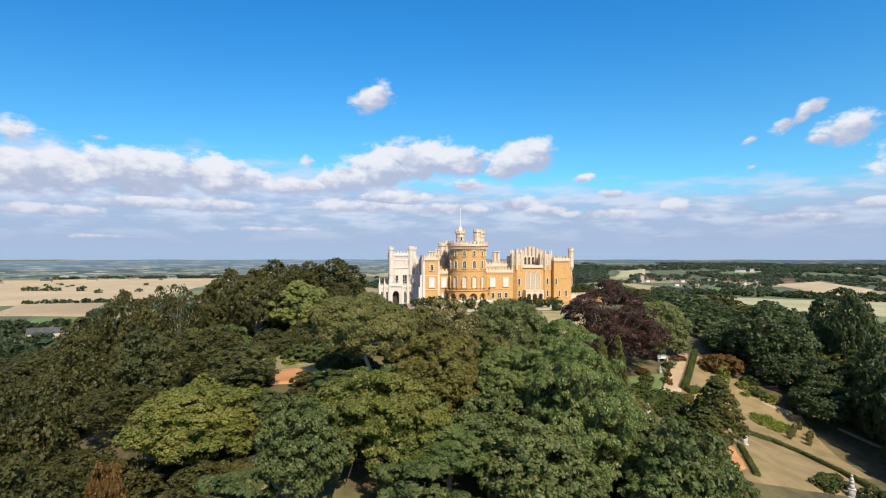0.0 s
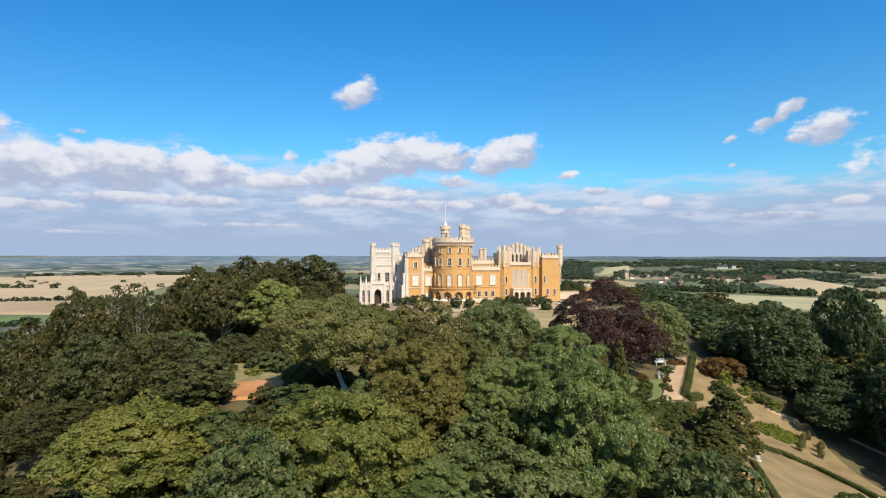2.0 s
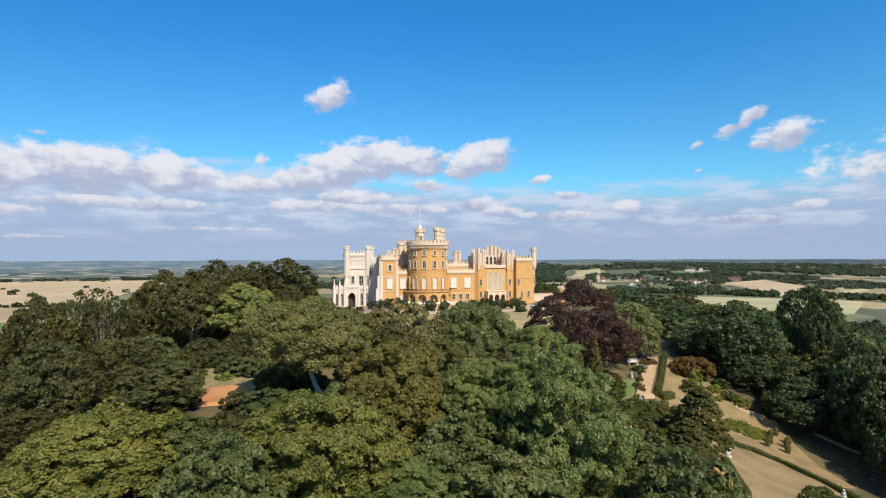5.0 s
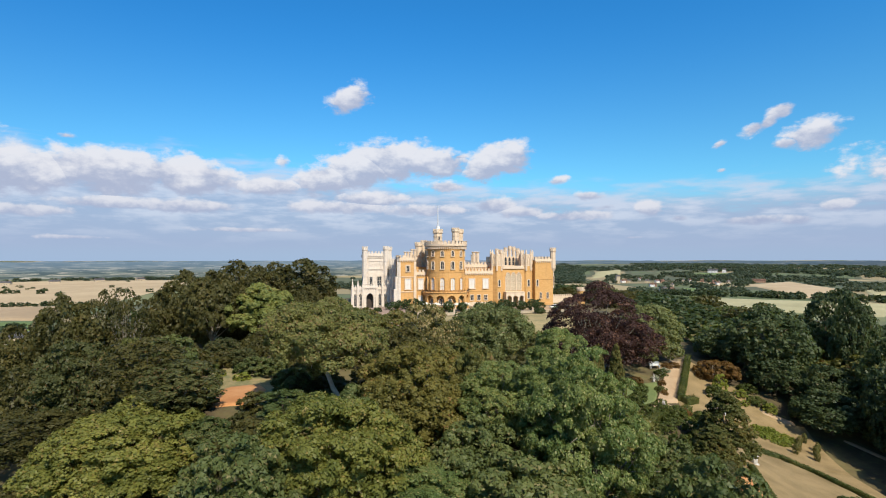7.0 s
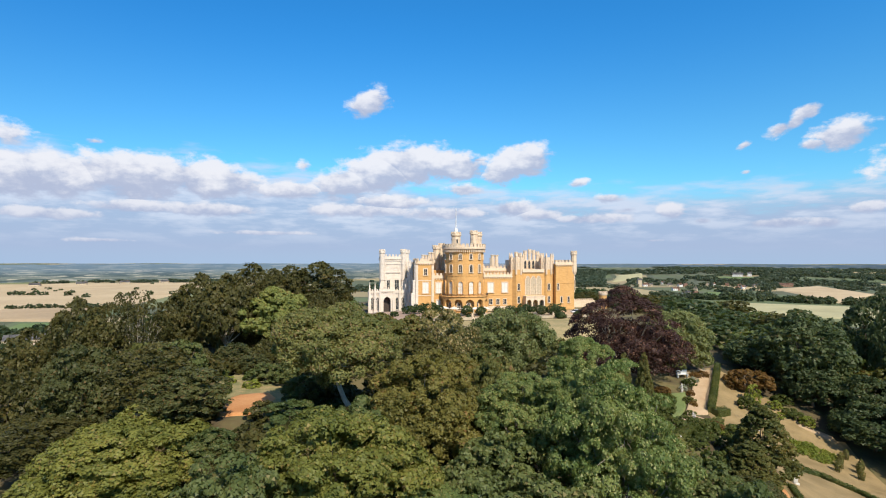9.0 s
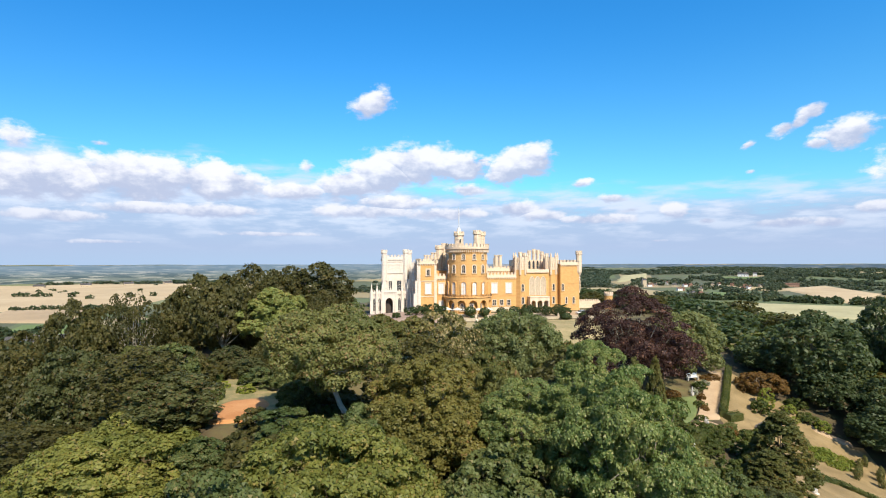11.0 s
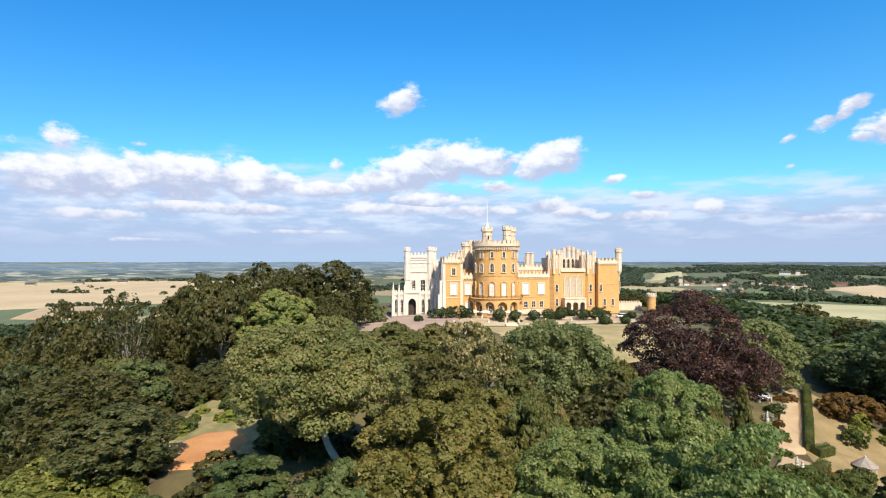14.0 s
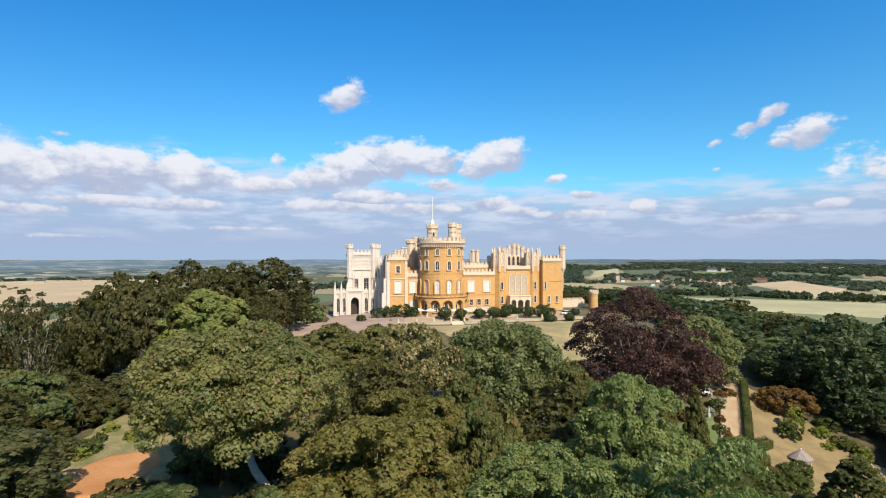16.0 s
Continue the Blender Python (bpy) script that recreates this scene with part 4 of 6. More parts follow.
def arches(name, bays, wide, spring, top, thick, place, material, arch_w=0.78, n=10, kind="round"):
    """A wall pierced by arches; place(u, d, z) maps the wall's line, depth and height."""
    bm = bmesh.new()
    for b in range(bays):
        mid = (b - (bays - 1) / 2) * wide
        a = wide * arch_w / 2
        us, zs = [mid - wide / 2, mid - a], [0.0, 0.0]
        prof = [(-a, 0.0)] + [(-a * math.cos(math.pi * i / n), spring + (a if kind == "round" else a * 1.35) * math.sin(math.pi * i / n)) for i in range(n + 1)] + [(a, 0.0)]
        for d0, flip in ((0.0, False), (thick, True)):
            for u0, u1 in ((mid - wide / 2, mid - a), (mid + a, mid + wide / 2)):
                q = [bm.verts.new(place(u, d0, z)) for u, z in ((u0, 0), (u1, 0), (u1, spring), (u0, spring))]
                bm.faces.new(q[::-1] if flip else q)
                q = [bm.verts.new(place(u, d0, z)) for u, z in ((u0, spring), (u1, spring), (u1, top), (u0, top))]
                bm.faces.new(q[::-1] if flip else q)
            for (u0, z0), (u1, z1) in zip(prof[1:-2], prof[2:-1]):
                q = [bm.verts.new(place(mid + u, d0, z)) for u, z in ((u0, z0), (u1, z1), (u1, top), (u0, top))]
                bm.faces.new(q[::-1] if flip else q)
        for (u0, z0), (u1, z1) in zip(prof, prof[1:]):
            bm.faces.new([bm.verts.new(place(mid + u, d, z)) for u, d, z in ((u0, 0, z0), (u0, thick, z0), (u1, thick, z1), (u1, 0, z1))])
    e = bays * wide / 2
    for u in (-e, e):
        bm.faces.new([bm.verts.new(place(u, d, z)) for d, z in ((0, 0), (thick, 0), (thick, top), (0, top))])
    for i in range(bays * 6):
        u0, u1 = -e + i * 2 * e / bays / 6, -e + (i + 1) * 2 * e / bays / 6
        bm.faces.new([bm.verts.new(place(u, d, top)) for u, d in ((u0, 0), (u1, 0), (u1, thick), (u0, thick))])
    bmesh.ops.remove_doubles(bm, verts=bm.verts, dist=0.002)
    return part(name, bm, material, castle)


# main body behind the fronts
wall_box("main_range", IRONSTONE, -10.4, 47.6, 6.0, 52, -2, 16.4, "ochre ironstone main range")
roof(-9.5, 47, 7, 51.5, 16.45, 2.2)
parapet([(7.5, 5.95), (23.0, 5.95)], 16.45)
parapet([(38.0, 51.9), (-10.0, 51.9)], 16.45)

# left front block
wall_box("front_block", IRONSTONE, -18.4, -12.0, 0.0, 8.0, -2, 19.4, "ochre ironstone front block")
course(-18.5, -11.9, 0.0, 12.3)
course(-18.5, -11.9, 0.0, 6.4)
course(-18.5, -11.9, 0.0, -0.2, 1.0, 0.3, "plinth", IRONSTONE)
parapet([(-18.5, -0.1), (-11.9, -0.1), (-11.9, 8.0), (-18.5, 8.0)], 19.4, closed=True)
roof(-18, -12.3, 0.6, 7.6, 19.45, 0.8)
window(front(-14.9, 0, 14.6), 1.15, 2.3, "flat", SHADED_GLASS, LIMESTONE, 0.42)
window(front(-14.9, 0, 7.6), 2.0, 4.0, "flat", BLIND, LIMESTONE, 0.35, (1, 1))
for s in (-18.35, -12.05):
    bm = bmesh.new()
    box(bm, s - 0.55, s + 0.55, -0.35, 0.5, -1, 12.2, 0.06)
    box(bm, s - 0.45, s + 0.45, -0.22, 0.5, 12.2, 18.4, 0.06)
    part("buttress", bm, PALESTONE if s < -15 else LIMESTONE, castle, "pale corner buttress")

# pale north-west range, running back from the front block to the entrance pavilion
wall_box("entrance_range", PALESTONE, -18.15, -12.0, 8.0, 46, -4, 18.0, "pale limestone entrance range")
parapet([(-18.2, 24), (-18.2, 8.0)], 18.0, PALESTONE)
roof(-17.6, -12.4, 8.4, 45, 18.05, 1.0)
for w in (10.5, 14.5, 18.5):
    for z, h, k in ((1.5, 2.6, "flat"), (6.6, 4.4, "pointed"), (13.4, 2.4, "flat")):
        window(pose(-18.15, w, z, 0, 0, -90), 1.6, h, k, SHADED_GLASS, PALESTONE, 0.3)
for w in (0.7, 8.4, 12.5, 16.5, 20.5):
    bm = bmesh.new()
    box(bm, -20.5, -18.1, w - 0.65, w + 0.65, -4, 7.6, 0.08)
    box(bm, -19.9, -18.1, w - 0.55, w + 0.55, 7.6, 12.6, 0.08)
    box(bm, -19.2, -18.1, w - 0.45, w + 0.45, 12.6, 18.2, 0.06)
    drum(bm, -18.8, w, 18.2, 20.8, 0.5, 0.05, 4, 0.785)
    part("buttress", bm, PALESTONE, castle, "pale stepped buttress with pinnacle")

# the gabled entrance pavilion
bm = bmesh.new()
box(bm, -29.6, -20.4, 22.0, 34, -4, 21.2)
part("pavilion", bm, PALESTONE, castle, "pale limestone entrance pavilion")
parapet([(-29.7, 21.9), (-20.3, 21.9)], 21.2, PALESTONE)
parapet([(-29.7, 34), (-29.7, 21.9)], 21.2, PALESTONE)
roof(-29, -20.9, 22.6, 33.6, 21.25, 1.0)
turret(-29.6, 22.0, 12, 25.0, 1.15, PALESTONE)
turret(-20.5, 22.0, 12, 25.2, 1.15, PALESTONE)
turret(-18.6, 25.5, 14, 25.0, 1.2, PALESTONE)
wall_box("pavilion_return", PALESTONE, -20.4, -18.15, 24.0, 34, -4, 19.2)
window(front(-25.0, 22, 6.6), 6.4, 8.4, "flat", PALESTONE, PALESTONE, 0.3, (2, 1), name="blind_panel_window", depth=0.4)
for s in (-1, 1):
    bm = bmesh.new()
    for q in box(bm, -1.5, 1.5, 20.6, 22.2, -3, 18.2):
        if q.co.z > 10:
            q.co.x = q.co.x * 0.2 + s * 1.0
            q.co.y = max(q.co.y, 21.5)
    part("raking_buttress", bm, PALESTONE, castle, "pale raking buttress", pose(-25.0 + s * 4.0, 0, 0))
window(front(-25.0, 22, 17.0), 5.6, 1.6, "flat", PALESTONE, PALESTONE, 0.2, (4, 0), False, "blind_arcade")
window(front(-27.0, 21.55, 7.6), 1.2, 4.2, "flat", SHADED_GLASS, PALESTONE, 0.25)
window(front(-23.4, 21.55, 7.6), 1.8, 4.4, "flat", SHADED_GLASS, PALESTONE, 0.25, (1, 2))
course(-29.7, -20.3, 22.0, 19.8, 0.3, 0.2, mat=PALESTONE)
for u in (-29.6, -20.5):
    bm = bmesh.new()
    box(bm, u - 0.9, u + 0.9, 20.9, 22.4, -4, 9, 0.1)
    box(bm, u - 0.7, u + 0.7, 21.3, 22.4, 9, 14, 0.1)
    part("buttress", bm, PALESTONE, castle, "pale stepped buttress")

# entrance porch with its pointed doorway
bm = bmesh.new()
for x0, x1 in ((-35.6, -31.2), (-25.8, -20.8)):
    box(bm, x0, x1, 13.0, 22.0, -4, 7.2)
box(bm, -31.2, -25.8, 15.2, 22.0, -4, 7.2)
part("porch", bm, PALESTONE, castle, "pale gothic entrance porch")
arches("porch_arch", 1, 5.4, 5.4, 10.0, 2.6, lambda u, d, z: (-28.5 + u, 12.4 + d, z - 2.0), PALESTONE, 0.55, 12, "pointed")
bm = bmesh.new()
box(bm, -30.2, -26.8, 14.9, 15.3, -2.4, 5.9)
for i in range(6):
    box(bm, -29.95 + i * 0.5, -29.5 + i * 0.5, 14.8, 14.95, -2.4, 5.8, 0.02)
part("entrance_door", bm, DOORWOOD, castle, "dark oak double door")
for u0, u1, v, z in ((-35.7, -31.2, 12.9, 7.3), (-31.3, -25.7, 12.3, 8.0), (-25.8, -20.7, 12.9, 7.3)):
    parapet([(u0, v), (u1, v)], z, PALESTONE, thick=0.45, wide=0.6, gap=0.45, high=0.55, wallh=0.6)
for u, h in ((-35.6, 11.6), (-33.4, 11.2), (-31.3, 11.0), (-25.7, 11.0), (-23.2, 10.2), (-21.0, 10.8)):
    bm = bmesh.new()
    box(bm, u - 0.6, u + 0.6, 11.9, 13.1, -4, 4.2, 0.08)
    box(bm, u - 0.45, u + 0.45, 12.2, 13.1, 4.2, 8.2, 0.08)
    drum(bm, u, 12.65, 8.2, h, 0.55, 0.06, 4, 0.785)
    part("pinnacle_buttress", bm, PALESTONE, castle, "pale porch buttress with pinnacle")
for u in (-34.5, -32.4, -24.4, -22.1):
    window(front(u, 13, 0.2), 1.0, 5.0, "pointed", SHADED_GLASS, PALESTONE, 0.25)

# recessed bay between the front block and the tower
wall_box("recessed_bay", IRONSTONE, -12.0, -4.0, 1.0, 8.0, -2, 13.6)
parapet([(-11.8, 0.9), (-6.6, 0.9)], 13.6)
window(front(-9.5, 1, 7.5), 1.8, 4.0, "flat", BLIND, LIMESTONE, 0.4, (1, 1))
window(front(-9.5, 1, 2.0), 1.6, 2.6, "flat", BLIND, LIMESTONE, 0.35)
turret(-8.6, 9, 15, 26.6, 1.5, LIMESTONE)
turret(-6.0, 11.5, 15, 27.5, 1.2, LIMESTONE)

# the round tower
TR, TX = 7.75, 0.6


def on_tower(deg, z, r=TR):
    a = radians(deg)
    return pose(TX + r * math.sin(a), -r * math.cos(a), z, 0, 0, deg)


bm = bmesh.new()
drum(bm, TX, 0, -2, 24.4, TR, TR, 72)
part("round_tower", bm, IRONSTONE, castle, "ochre round tower with arched windows")
bm = bmesh.new()
drum(bm, TX, 0, 24.3, 24.8, TR + 0.45, TR + 0.95, 72)
drum(bm, TX, 0, 24.8, 25.6, TR + 0.9, TR + 0.9, 72)
for i in range(34):
    a = i * math.tau / 34
    R4 = Matrix.Translation((TX, 0, 0)) @ Matrix.Rotation(a, 4, "Z")
    bmesh.ops.create_cube(bm, size=1, matrix=R4 @ Matrix.Translation((TR + 0.6, 0, 26.1)) @ Matrix.Diagonal((0.6, 1.0, 1.0, 1)))
    bmesh.ops.create_cube(bm, size=1, matrix=R4 @ Matrix.Translation((TR + 0.6, 0, 26.7)) @ Matrix.Diagonal((0.75, 1.12, 0.14, 1)))
for i in range(68):
    a = i * math.tau / 68
    bmesh.ops.create_cube(bm, size=1, matrix=Matrix.Translation((TX, 0, 0)) @ Matrix.Rotation(a, 4, "Z") @ Matrix.Translation((TR + 0.34, 0, 23.9)) @ Matrix.Diagonal((0.85, 0.34, 0.85, 1)))
part("battlement", bm, LIMESTONE, castle, "pale stone battlement")
bm = bmesh.new()
drum(bm, TX, 0, 25.4, 25.6, TR, TR - 2, 48)
part("roof", bm, LEAD, castle, "grey lead roof")
for z, h in ((14.3, 0.22), (7.0, 0.22)):
    bm = bmesh.new()
    drum(bm, TX, 0, z, z + h, TR + 0.12, TR + 0.12, 72)
    part("string_course", bm, IRONSTONE, castle)
for a in range(-84, 97, 30):
    window(on_tower(a, 20.75), 0.95, 2.0, "round", SHADED_GLASS, LIMESTONE, 0.3)
    window(on_tower(a, 15.7), 1.15, 2.9, "round", SHADED_GLASS, LIMESTONE, 0.34)
    window(on_tower(a, 7.5), 1.7, 4.7, "round", BLIND, IRONSTONE, 0.3, (1, 2), sill=False, depth=0.42)
# balcony on an arcade, wrapped round the tower's foot
AR = TR + 1.6


def round_foot(u, d, z):
    a = u / AR
    return (TX + (AR - d) * math.sin(a), -(AR - d) * math.cos(a), z - 0.4)


arches("arcade", 7, 4.55, 4.1, 6.6, 0.8, round_foot, IRONSTONE, 0.74)
bm = bmesh.new()
drum(bm, TX, 0, 6.2, 6.4, AR + 0.2, AR + 0.4, 72)
drum(bm, TX, 0, 6.4, 6.52, AR + 0.4, AR + 0.3, 72)
part("balcony_floor", bm, IRONSTONE, castle, "curved stone balcony")
bm = bmesh.new()
for i in range(64):
    a = radians(-95 + i * 190 / 63)
    drum(bm, TX + (AR + 0.25) * math.sin(a), -(AR + 0.25) * math.cos(a), 6.5, 7.35, 0.045, 0.045, 5)
for i in range(63):
    a = radians(-95 + (i + 0.5) * 190 / 63)
    bmesh.ops.create_cube(bm, size=1, matrix=Matrix.Translation((TX + (AR + 0.25) * math.sin(a), -(AR + 0.25) * math.cos(a), 7.38)) @ Matrix.Rotation(a, 4, "Z") @ Matrix.Diagonal((0.58, 0.06, 0.06, 1)))
part("balcony_railing", bm, DOORWOOD, castle, "thin dark iron railing")
for deg in (-54, -27, 0, 27, 54):
    window(on_tower(deg - 2, 1.4), 1.2, 2.6, "round", SHADED_GLASS, LIMESTONE, 0.25)
turret(TX - 3.5, -1.2, 25.4, 31.6, 1.75, LIMESTONE, label="octagonal turret with a flagstaff")
turret(TX + 3.7, -1.6, 25.4, 32.2, 1.4, LIMESTONE)
turret(TX + 6.0, 1.0, 25.4, 31.8, 1.6, LIMESTONE)
window(pose(TX - 3.5, -2.95, 27.2), 0.6, 1.4, "round", SHADED_GLASS, LIMESTONE, 0.15, (0, 0), False)
bm = bmesh.new()
drum(bm, TX - 3.5, -1.2, 31.0, 32.9, 1.0, 0.7, 8)
drum(bm, TX - 3.5, -1.2, 32.9, 40.8, 0.2, 0.13, 8)
bmesh.ops.create_icosphere(bm, subdivisions=1, radius=0.2, matrix=Matrix.Translation((TX - 3.5, -1.2, 40.9)))
part("flagpole", bm, WHITE, castle, "tall white flagpole")

# right wing beside the tower
wall_box("right_wing", IRONSTONE, 9.0, 21.6, 2.0, 8.0, -2, 13.9)
parapet([(9.4, 1.9), (21.6, 1.9)], 13.9)
course(9.0, 21.6, 2.0, 6.2, mat=IRONSTONE)
course(9.0, 21.6, 2.0, -0.2, 2.0, 0.25, "plinth", LIMESTONE)
for u in (12.4, 18.4):
    window(front(u, 2, 7.4), 2.2, 3.9, "flat", BLIND, LIMESTONE, 0.35, (1, 1))
for u in (12.4, 15.4, 18.4):
    window(front(u, 2, 2.6), 1.3, 2.0, "flat", SHADED_GLASS, LIMESTONE, 0.25)
chimney(16.3, 9, 16.4, 22.7, 2, 1.75)
chimney(10.6, 8.5, 16.4, 20.5, 1, 1.2)

# great hall front: two tall polygonal piers, the tracery window and the triple porch
for u in (24.0, 37.2):
    bm = bmesh.new()
    drum(bm, u, 3.4, -2, 16.6, 2.75, 2.75, 8, math.pi / 8)
    part("hall_pier", bm, IRONSTONE, castle, "ochre polygonal pier")
    bm = bmesh.new()
    drum(bm, u, 3.4, 16.6, 20.8, 2.8, 2.8, 8, math.pi / 8)
    for k in range(8):
        a = k * math.tau / 8 + math.pi / 8
        drum(bm, u + 2.75 * math.cos(a), 3.4 + 2.75 * math.sin(a), 14.6, 22.0, 0.42, 0.38, 6)
        drum(bm, u + 2.75 * math.cos(a), 3.4 + 2.75 * math.sin(a), 22.0, 23.6, 0.45, 0.05, 6)
        a += math.pi / 8
        bmesh.ops.create_cube(bm, size=1, matrix=Matrix.Translation((u, 3.4, 21.2)) @ Matrix.Rotation(a, 4, "Z") @ Matrix.Translation((2.35, 0, 0)) @ Matrix.Diagonal((0.4, 1.0, 0.9, 1)))
    part("pier_crown", bm, LIMESTONE, castle, "pale pinnacled pier top")
    for k in (-1.05, 0.0, 1.05):
        window(pose(u + 2.6 * math.sin(k * 0.75), 3.4 - 2.62 * math.cos(k * 0.75), 17.3, 0, 0, math.degrees(k * 0.75)), 0.7, 2.8, "pointed", LIMESTONE, LIMESTONE, 0.15, (0, 0), False, "blind_panel")
    for z in (3.0, 8.2):
        window(pose(u, 3.4 - 2.56, z), 0.8, 2.6, "round", SHADED_GLASS, LIMESTONE, 0.24, (0, 1))
wall_box("hall_front", IRONSTONE, 25.5, 36.0, 1.6, 8.0, -2, 15.6)
for i in range(3):
    window(front(28.2 + i * 2.4, 1.6, 6.2), 2.0, 7.6, "pointed", LEADED, LIMESTONE, 0.26, (2, 3), False, "tracery_window")
course(25.8, 35.4, 1.6, 15.4, 1.3, 0.5, "balcony", LIMESTONE)
wall_box("hall_clerestory", LIMESTONE, 23.5, 37.5, 7.0, 16, 15, 20.6, "pale recessed upper hall wall")
for u in (29.2, 31.0, 32.8):
    window(front(u, 7.0, 16.9), 1.0, 3.4, "pointed", SHADED_GLASS, LIMESTONE, 0.25, (0, 1), False)
for u, z in ((25.6, 24.0), (27.4, 23.6), (29.6, 24.6), (31.6, 25.2), (33.4, 24.9), (35.2, 24.2), (37.4, 23.4)):
    turret(u, 8.0, 19, z, 0.7, LIMESTONE, 8, "slender pinnacled shaft")
arches("hall_porch", 3, 2.75, 3.7, 6.0, 0.7, lambda u, d, z: (30.4 + u, -1.4 + d, z - 0.4), LIMESTONE, 0.74)
bm = bmesh.new()
box(bm, 26.2, 34.6, -1.6, 1.7, 5.5, 5.9, 0.05)
for x0 in (26.3, 34.0):
    box(bm, x0, x0 + 0.55, -1.35, 1.6, -1, 5.5)
part("porch_roof", bm, LIMESTONE, castle)
for u in (27.7, 30.4, 33.1):
    window(front(u, 1.6, 0.2), 1.2, 3.2, "round", SHADED_GLASS, LIMESTONE, 0.2, (1, 2), False, "garden_door")

# right block with its corner turret and oriel
wall_box("east_block", IRONSTONE, 39.9, 48.1, 0.0, 20, -2, 18.9, "plain ochre ironstone end block")
parapet([(39.8, -0.1), (48.2, -0.1), (48.2, 20)], 18.9)
roof(40.2, 47.7, 0.5, 19.6, 18.95, 0.8)
course(39.9, 48.2, 0.0, 10.8, 0.25, 0.1, mat=IRONSTONE)
course(39.9, 48.2, 0.0, -0.2, 1.2, 0.2, "plinth", IRONSTONE)
turret(48.3, 0.5, 15.6, 24.4, 1.15, LIMESTONE)
bm = bmesh.new()
drum(bm, 48.3, 0.5, 13.8, 15.7, 0.35, 1.2, 8, math.pi / 8)
part("corbel", bm, LIMESTONE, castle)
bm = bmesh.new()
drum(bm, 48.4, 4.0, 5.5, 7.0, 0.5, 1.9, 8, math.pi / 8)
drum(bm, 48.4, 4.0, 7.0, 13.0, 1.9, 1.9, 8, math.pi / 8)
drum(bm, 48.4, 4.0, 13.0, 13.6, 2.05, 1.95, 8, math.pi / 8)
part("oriel", bm, LIMESTONE, castle, "pale stone oriel bay")
window(pose(50.15, 4.0, 8.0, 0, 0, 90), 1.0, 4.0, "flat", SHADED_GLASS, LIMESTONE, 0.12, (0, 2), False)
window(pose(49.6, 2.65, 8.0, 0, 0, 45), 1.0, 4.0, "flat", SHADED_GLASS, LIMESTONE, 0.12, (0, 2), False)
for u in (42.4, 45.6):
    window(front(u, 0, 3.0), 0.7, 2.4, "round", SHADED_GLASS, LIMESTONE, 0.24, (0, 1))
window(front(40.9, 0, 8.2), 0.7, 2.6, "round", SHADED_GLASS, LIMESTONE, 0.24, (0, 1))
for x, y, z in ((20, 22, 21.5), (2, 26, 21.0), (-7, 20, 21.5), (44, 26, 21.0), (-14, 4.5, 22.6)):
    chimney(x, y, 16.4 if x > -12 else 19.6, z, 3, 1.2)
chimney(-11.4, 6.6, 19.4, 23.6, 2, 1.2)

# outer wall and gate tower
bm = bmesh.new()
box(bm, 48.1, 62.4, 9.0, 9.8, -3, 3.0)
for i in range(13):
    box(bm, 48.4 + i * 1.05, 49.0 + i * 1.05, 9.0, 9.8, 3.0, 3.7)
outer = part("outer_wall", bm, LIMESTONE, None)
outer.matrix_basis = castle.matrix_basis.copy()
tagged(outer, "low pale battlemented outer wall beside the castle", "wall")
gate = thing("gate_tower", castle.matrix_basis @ pose(62.4, 2.0, 0), "small round ochre gate tower with pale battlements", "tower")
bm = bmesh.new()
drum(bm, 0, 0, -4, 5.6, 1.7, 1.6, 24)
part("shaft", bm, IRONSTONE, gate)
bm = bmesh.new()
drum(bm, 0, 0, 5.6, 6.4, 1.75, 1.9, 24)
for i in range(8):
    bmesh.ops.create_cube(bm, size=1, matrix=Matrix.Rotation(i * math.tau / 8, 4, "Z") @ Matrix.Translation((1.6, 0, 6.8)) @ Matrix.Diagonal((0.4, 0.8, 0.8, 1)))
part("battlement", bm, LIMESTONE, gate, "pale stone battlement")

# ---- terrace in front of the castle ----
sheet("forecourt", [(-52, 254), (-34, 166), (4, 160), (-4, 222)], FORECOURT, "wide reddish gravel forecourt before the entrance", "gravel", 0.06, 20)
sheet("terrace", [(-4, 190), (58, 207), (56, 232), (-2, 216)], GRAVEL, "pale gravel terrace along the castle front", "terrace", 0.05, 20)
sheet("castle_lawn", [(20, 148), (46, 146), (66, 207), (2, 189)], STRAWLAWN, "parched grass bank below the terrace", "lawn", 0.05, 24)


def ashlar_wall(name, a, b, high, thick, material, label, category, posts=0):
    a, b = Vector((*a, 0)), Vector((*b, 0))
    d = b - a
    z = min(ground_z(*a.xy), ground_z(*b.xy))
    root = thing(name, Matrix.Translation((*a.xy, z)) @ Matrix.Rotation(math.atan2(d.y, d.x), 4, "Z"), label, category)
    bm = bmesh.new()
    box(bm, 0, d.length, -thick / 2, thick / 2, -1.0, high)
    part("wall", bm, material, root)
    bm = bmesh.new()
    box(bm, -0.1, d.length + 0.1, -thick / 2 - 0.08, thick / 2 + 0.08, high, high + 0.14, 0.03)
    part("coping", bm, RUBBLE, root)
    for i in range(posts):
        bm = bmesh.new()
        u = d.length * i / max(posts - 1, 1)
        box(bm, u - 0.3, u + 0.3, -0.3, 0.3, high, high + 0.7, 0.03)
        bmesh.ops.create_icosphere(bm, subdivisions=2, radius=0.26, matrix=Matrix.Translation((u, 0, high + 0.92)))
        part("pier", bm, LIMESTONE, root)
    return root


